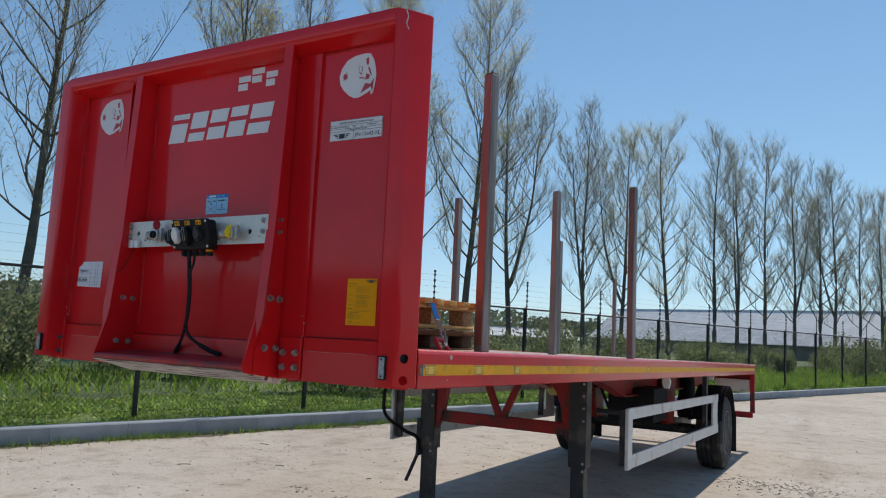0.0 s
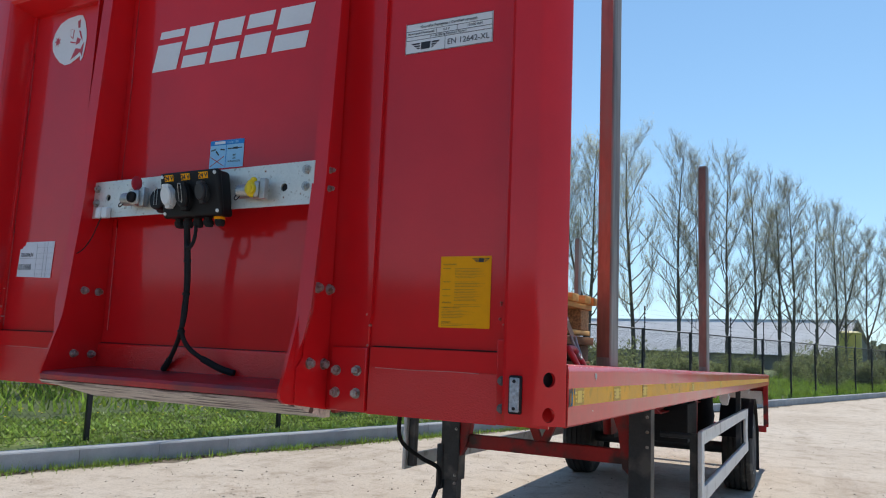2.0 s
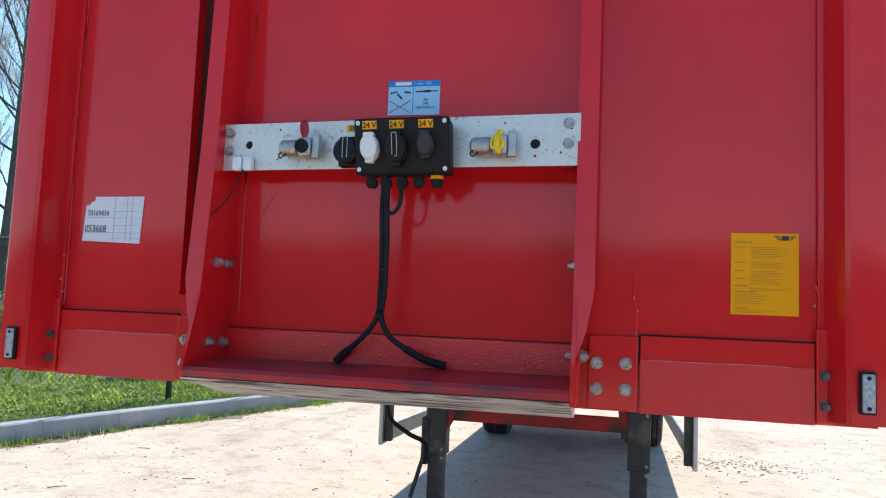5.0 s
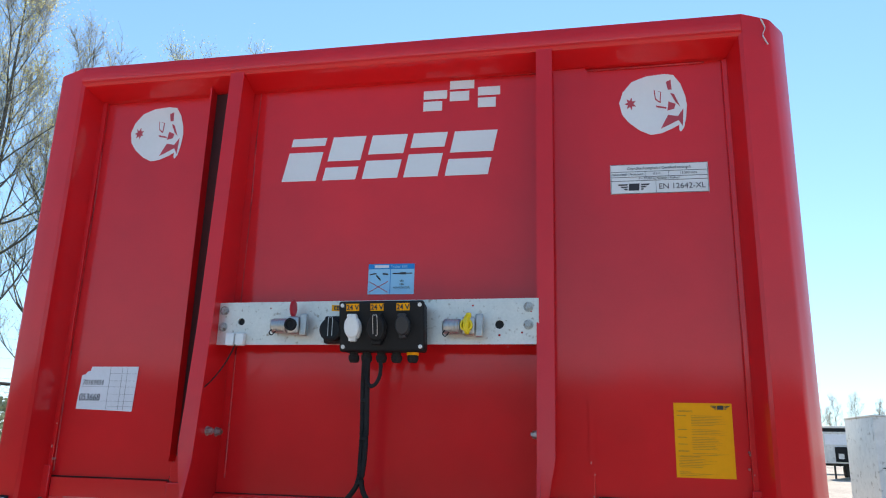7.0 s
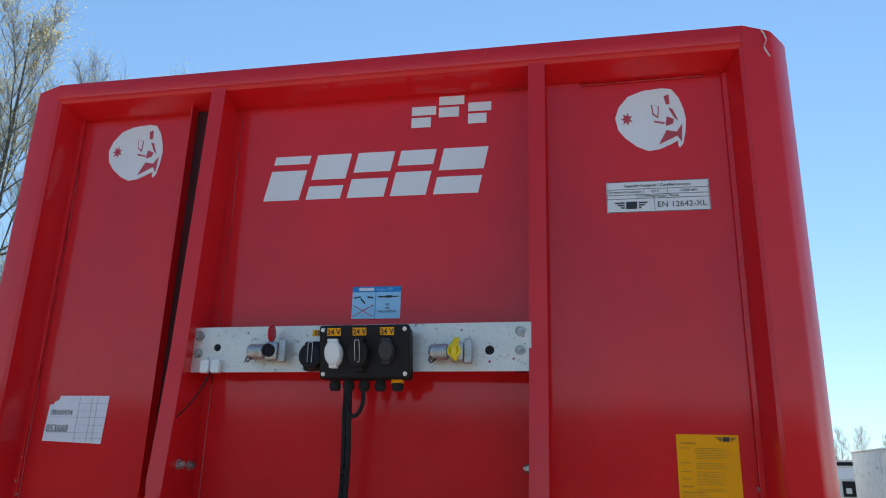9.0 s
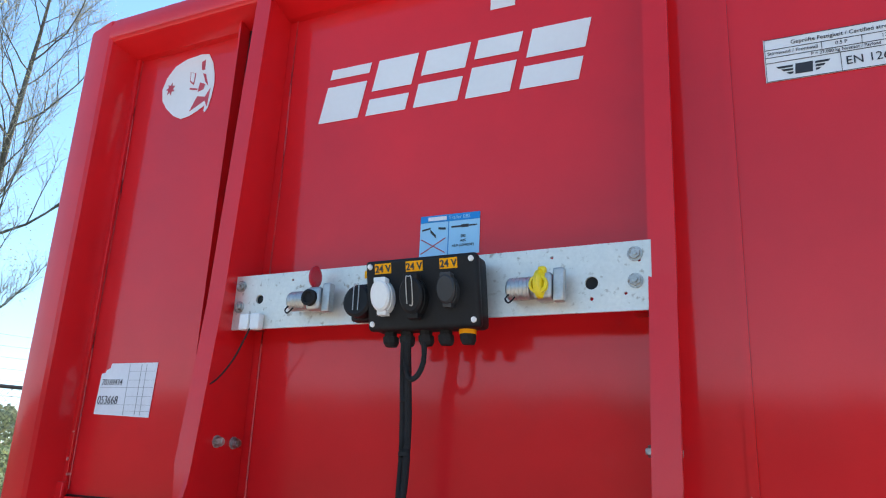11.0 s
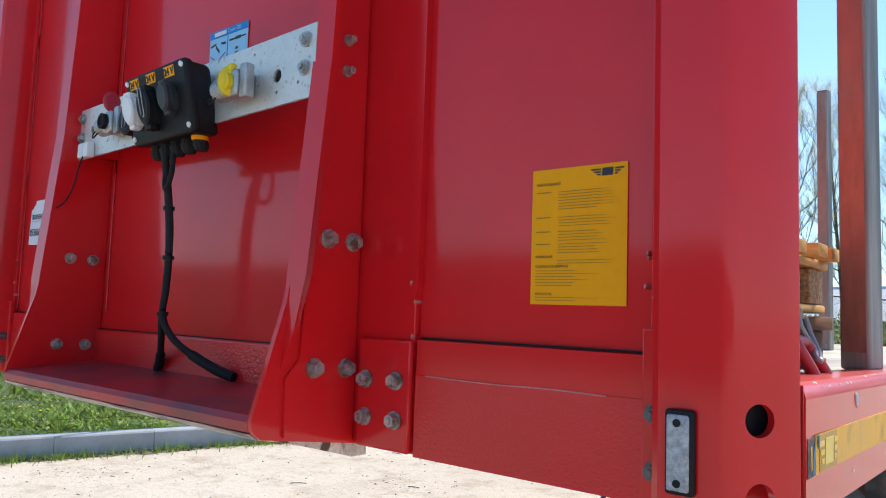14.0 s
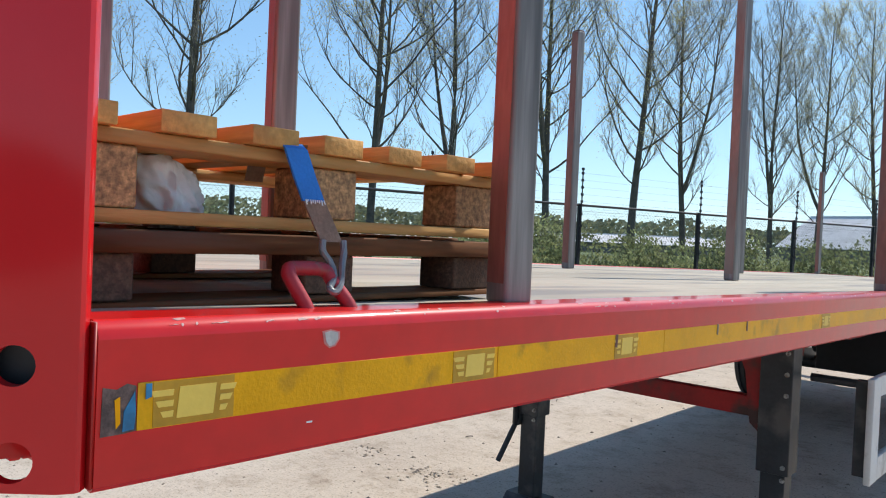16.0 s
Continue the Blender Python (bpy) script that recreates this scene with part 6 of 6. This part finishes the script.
blades("grass", 62000, 14.0, 34.0, 0.18, 3.2, 0.03, 0.10, GRASS, 1, 0.006, lean=0.6)
blades("weeds", 26000, 14.0, 34.0, 0.2, 3.2, 0.05, 0.13, WEED, 5, 0.022, clumpy=1.8, lean=1.0)
blades("grass", 40000, 34.0, 90.0, 0.18, 5.0, 0.10, 0.30, GRASS, 2, 0.013, 1.4)
blades("grass", 15000, 14.0, 90.0, 3.2, 11.0, 0.15, 0.40, GRASS, 3, 0.02, 1.3)
blades("weeds", 20000, 14.0, 40.0, 0.2, 3.0, 0.04, 0.11, WEED, 4, 0.013, clumpy=1.2, lean=0.9)

vd, fd = [], []
rd = random.Random(12)
for _ in range(520):
    s5 = 15 + 70 * rd.random() ** 1.3
    p = along(s5, rd.uniform(0.3, 5.0), rd.uniform(0.32, 0.46))
    i = len(vd)
    q = rd.uniform(0.014, 0.024)
    vd += [tuple(p + Vector((math.cos(a * 1.047) * q, math.sin(a * 1.047) * q, 0))) for a in range(6)] + [tuple(p + Vector((0, 0, q * 0.6)))]
    fd += [(i + k2, i + (k2 + 1) % 6, i + 6) for k2 in range(6)]
tagged(new("dandelions", raw_mesh("dandelions", vd, fd, DANDELION)), "small yellow flowers in the grass", "flowers", kind="stuff")

# weeds and litter at the foot of the kerb
vk, fk = [], []
rk = random.Random(14)
for _ in range(260):
    s5, n5 = rk.uniform(14, 36), int(6 + 90 * rk.random() ** 2.5)
    for _k in range(n5):
        p = along(s5 + rk.gauss(0, 0.05 + 0.0022 * n5), -0.02 - abs(rk.gauss(0, 0.03 + 0.0012 * n5)), 0)
        h = rk.uniform(0.02, 0.07 + 0.0009 * n5)
        a = rk.uniform(0, 6.28)
        sd = Vector((math.cos(a), math.sin(a), 0)) * 0.005
        tip = p + Vector((rk.gauss(0, 0.03), rk.gauss(0, 0.03), h))
        i = len(vk)
        vk += [tuple(p - sd), tuple(p + sd), tuple(tip)]
        fk.append((i, i + 1, i + 2))
tagged(new("kerb_weeds", raw_mesh("kerb_weeds", vk, fk, GRASS)), "tufts of weeds growing along the kerb foot", "weeds", kind="stuff")

# dirt swept against the kerb foot
vx5, fx5 = [], []
for i in range(900):
    s5 = 8 + i * 0.06
    p, q = along(s5, 0.01, 0.006), along(s5, -0.16 - 0.26 * noise.noise(Vector((s5 * 0.8, 3, 1))) - 0.12 * noise.noise(Vector((s5 * 5, 1, 7))), 0.0012)
    vx5 += [tuple(p), tuple(q)]
    if i:
        fx5.append((2 * i - 2, 2 * i - 1, 2 * i + 1, 2 * i))
vl, fl = [], []
rl = random.Random(23)
for _ in range(5200):                                   # crumbs, straw and dead leaves
    s5 = rl.uniform(12, 44)
    p = along(s5, -0.015 - abs(rl.gauss(0, 0.05 + 0.05 * (noise.noise(Vector((s5 * 1.3, 4, 2))) + 0.5))), rl.uniform(0.004, 0.016))
    a, w, l = rl.uniform(0, 6.28), rl.uniform(0.004, 0.012), rl.uniform(0.008, 0.035)
    d, e = Vector((math.cos(a), math.sin(a), rl.uniform(-0.2, 0.3))) * l, Vector((-math.sin(a), math.cos(a), rl.uniform(-0.3, 0.3))) * w
    i = len(vl)
    vl += [tuple(p - d), tuple(p + e), tuple(p + d), tuple(p - e), tuple(p + Vector((0, 0, w)))]
    fl += [(i, i + 1, i + 4), (i + 1, i + 2, i + 4), (i + 2, i + 3, i + 4), (i + 3, i, i + 4)]
tagged(new("kerb_litter", raw_mesh("kerb_litter", vl, fl, LITTER)), "dark brown crumbs and dead leaves along the kerb foot", "litter", kind="stuff")
tagged(new("kerb_dirt", raw_mesh("kerb_dirt", vx5, fx5, DIRT)), "brown dirt and litter swept against the kerb", "dirt", kind="stuff")

# grit and small stones
vp, fp = [], []
rs = random.Random(17)
for _ in range(12000):
    x, y = rs.uniform(-9.0, 6.0), 2.5 + 22 * rs.random() ** 1.5
    if x < kerb_x(y) + 0.05:
        continue
    q = 0.0025 + 0.011 * rs.random() ** 5
    i = len(vp)
    for dx, dy, dzz in ((-1, -0.6, 0), (0.9, -0.8, 0), (1, 0.7, 0), (-0.7, 0.9, 0), (0.1, 0, 0.8)):
        vp.append((x + dx * q * rs.uniform(0.7, 1.3), y + dy * q * rs.uniform(0.7, 1.3), 0.0005 + dzz * q))
    fp += [(i, i + 1, i + 4), (i + 1, i + 2, i + 4), (i + 2, i + 3, i + 4), (i + 3, i, i + 4)]
tagged(new("grit", raw_mesh("grit", vp, fp, STONE)), "scattered grit and small stones on the yard", "grit", kind="stuff")
vc, fc = [], []
rs = random.Random(23)
for cx, cy, spread, many in ((-1.2, 10.0, 0.28, 260), (-0.7, 10.0, 0.35, 300), (-4.45, 6.1, 0.16, 120), (-5.1, 6.1, 0.12, 50), (-8.6, 5.0, 0.3, 90), (-6.3, 7.0, 0.25, 60)):
    for _ in range(many):
        x, y, q = cx + rs.gauss(0, spread), cy + rs.gauss(0, spread * 0.8), 0.004 + 0.016 * rs.random() ** 3
        i = len(vc)
        for dx, dy, dzz in ((-1, -0.6, 0), (0.9, -0.8, 0), (1, 0.7, 0), (-0.7, 0.9, 0), (0.1, 0, 0.55)):
            vc.append((x + dx * q * rs.uniform(0.6, 1.5), y + dy * q * rs.uniform(0.6, 1.5), 0.0008 + dzz * q))
        fc += [(i, i + 1, i + 4), (i + 1, i + 2, i + 4), (i + 2, i + 3, i + 4), (i + 3, i, i + 4)]
tagged(new("dirt_crumbs", raw_mesh("dirt_crumbs", vc, fc, CRUMB)), "crumbled dry dirt dropped on the yard", "dirt", kind="stuff")
for x, y, a, ln in ((-6.17, 6.93, 0.3, 0.12), (-4.9, 7.0, 1.2, 0.07), (-7.0, 6.2, 0.8, 0.15), (-5.2, 8.8, 2.0, 0.10), (-7.4, 8.0, 0.1, 0.13), (-1.0, 9.0, 0.6, 0.1)):
    solo("twig", sweep(bmesh.new(), [(x, y, 0.006), (x + math.cos(a) * ln * 0.5, y + math.sin(a) * ln * 0.5, 0.010), (x + math.cos(a) * ln, y + math.sin(a) * ln, 0.006)], 0.004, 5), BARK, "small dry twig lying on the yard", "twig", "twigs on the yard")

# ---- kerb: concrete blocks end to end ----
kerb = tagged(new("kerb"), "grey concrete kerb blocks along the verge", "kerb", kind="structure")
kerb.location = tuple(along(0))
kb = bmesh.new()
prism(kb, [(0.0, -0.02), (0.0, 0.203), (0.014, 0.219), (0.18, 0.224), (0.20, 0.212), (0.20, -0.02)], "y", 0.002, 0.998)
kme = finish("kerb_block", kb, CONCRETE, 0)
Rk = Matrix.Rotation(yaw_f, 4, "Z") @ Matrix.Diagonal((-1, 1, 1, 1))
kme.transform(Rk)
kme.flip_normals()
rq = random.Random(8)
for i in range(150):
    p = along(8.0 + i * 1.0, 0, rq.uniform(-0.0015, 0.0015))
    ob = new("kerb_block", kme)
    ob.parent = kerb
    ob.matrix_parent_inverse = Matrix.Translation(-Vector(kerb.location))
    ob.location = p
    ob.rotation_euler = (0, 0, rq.uniform(-0.004, 0.004))
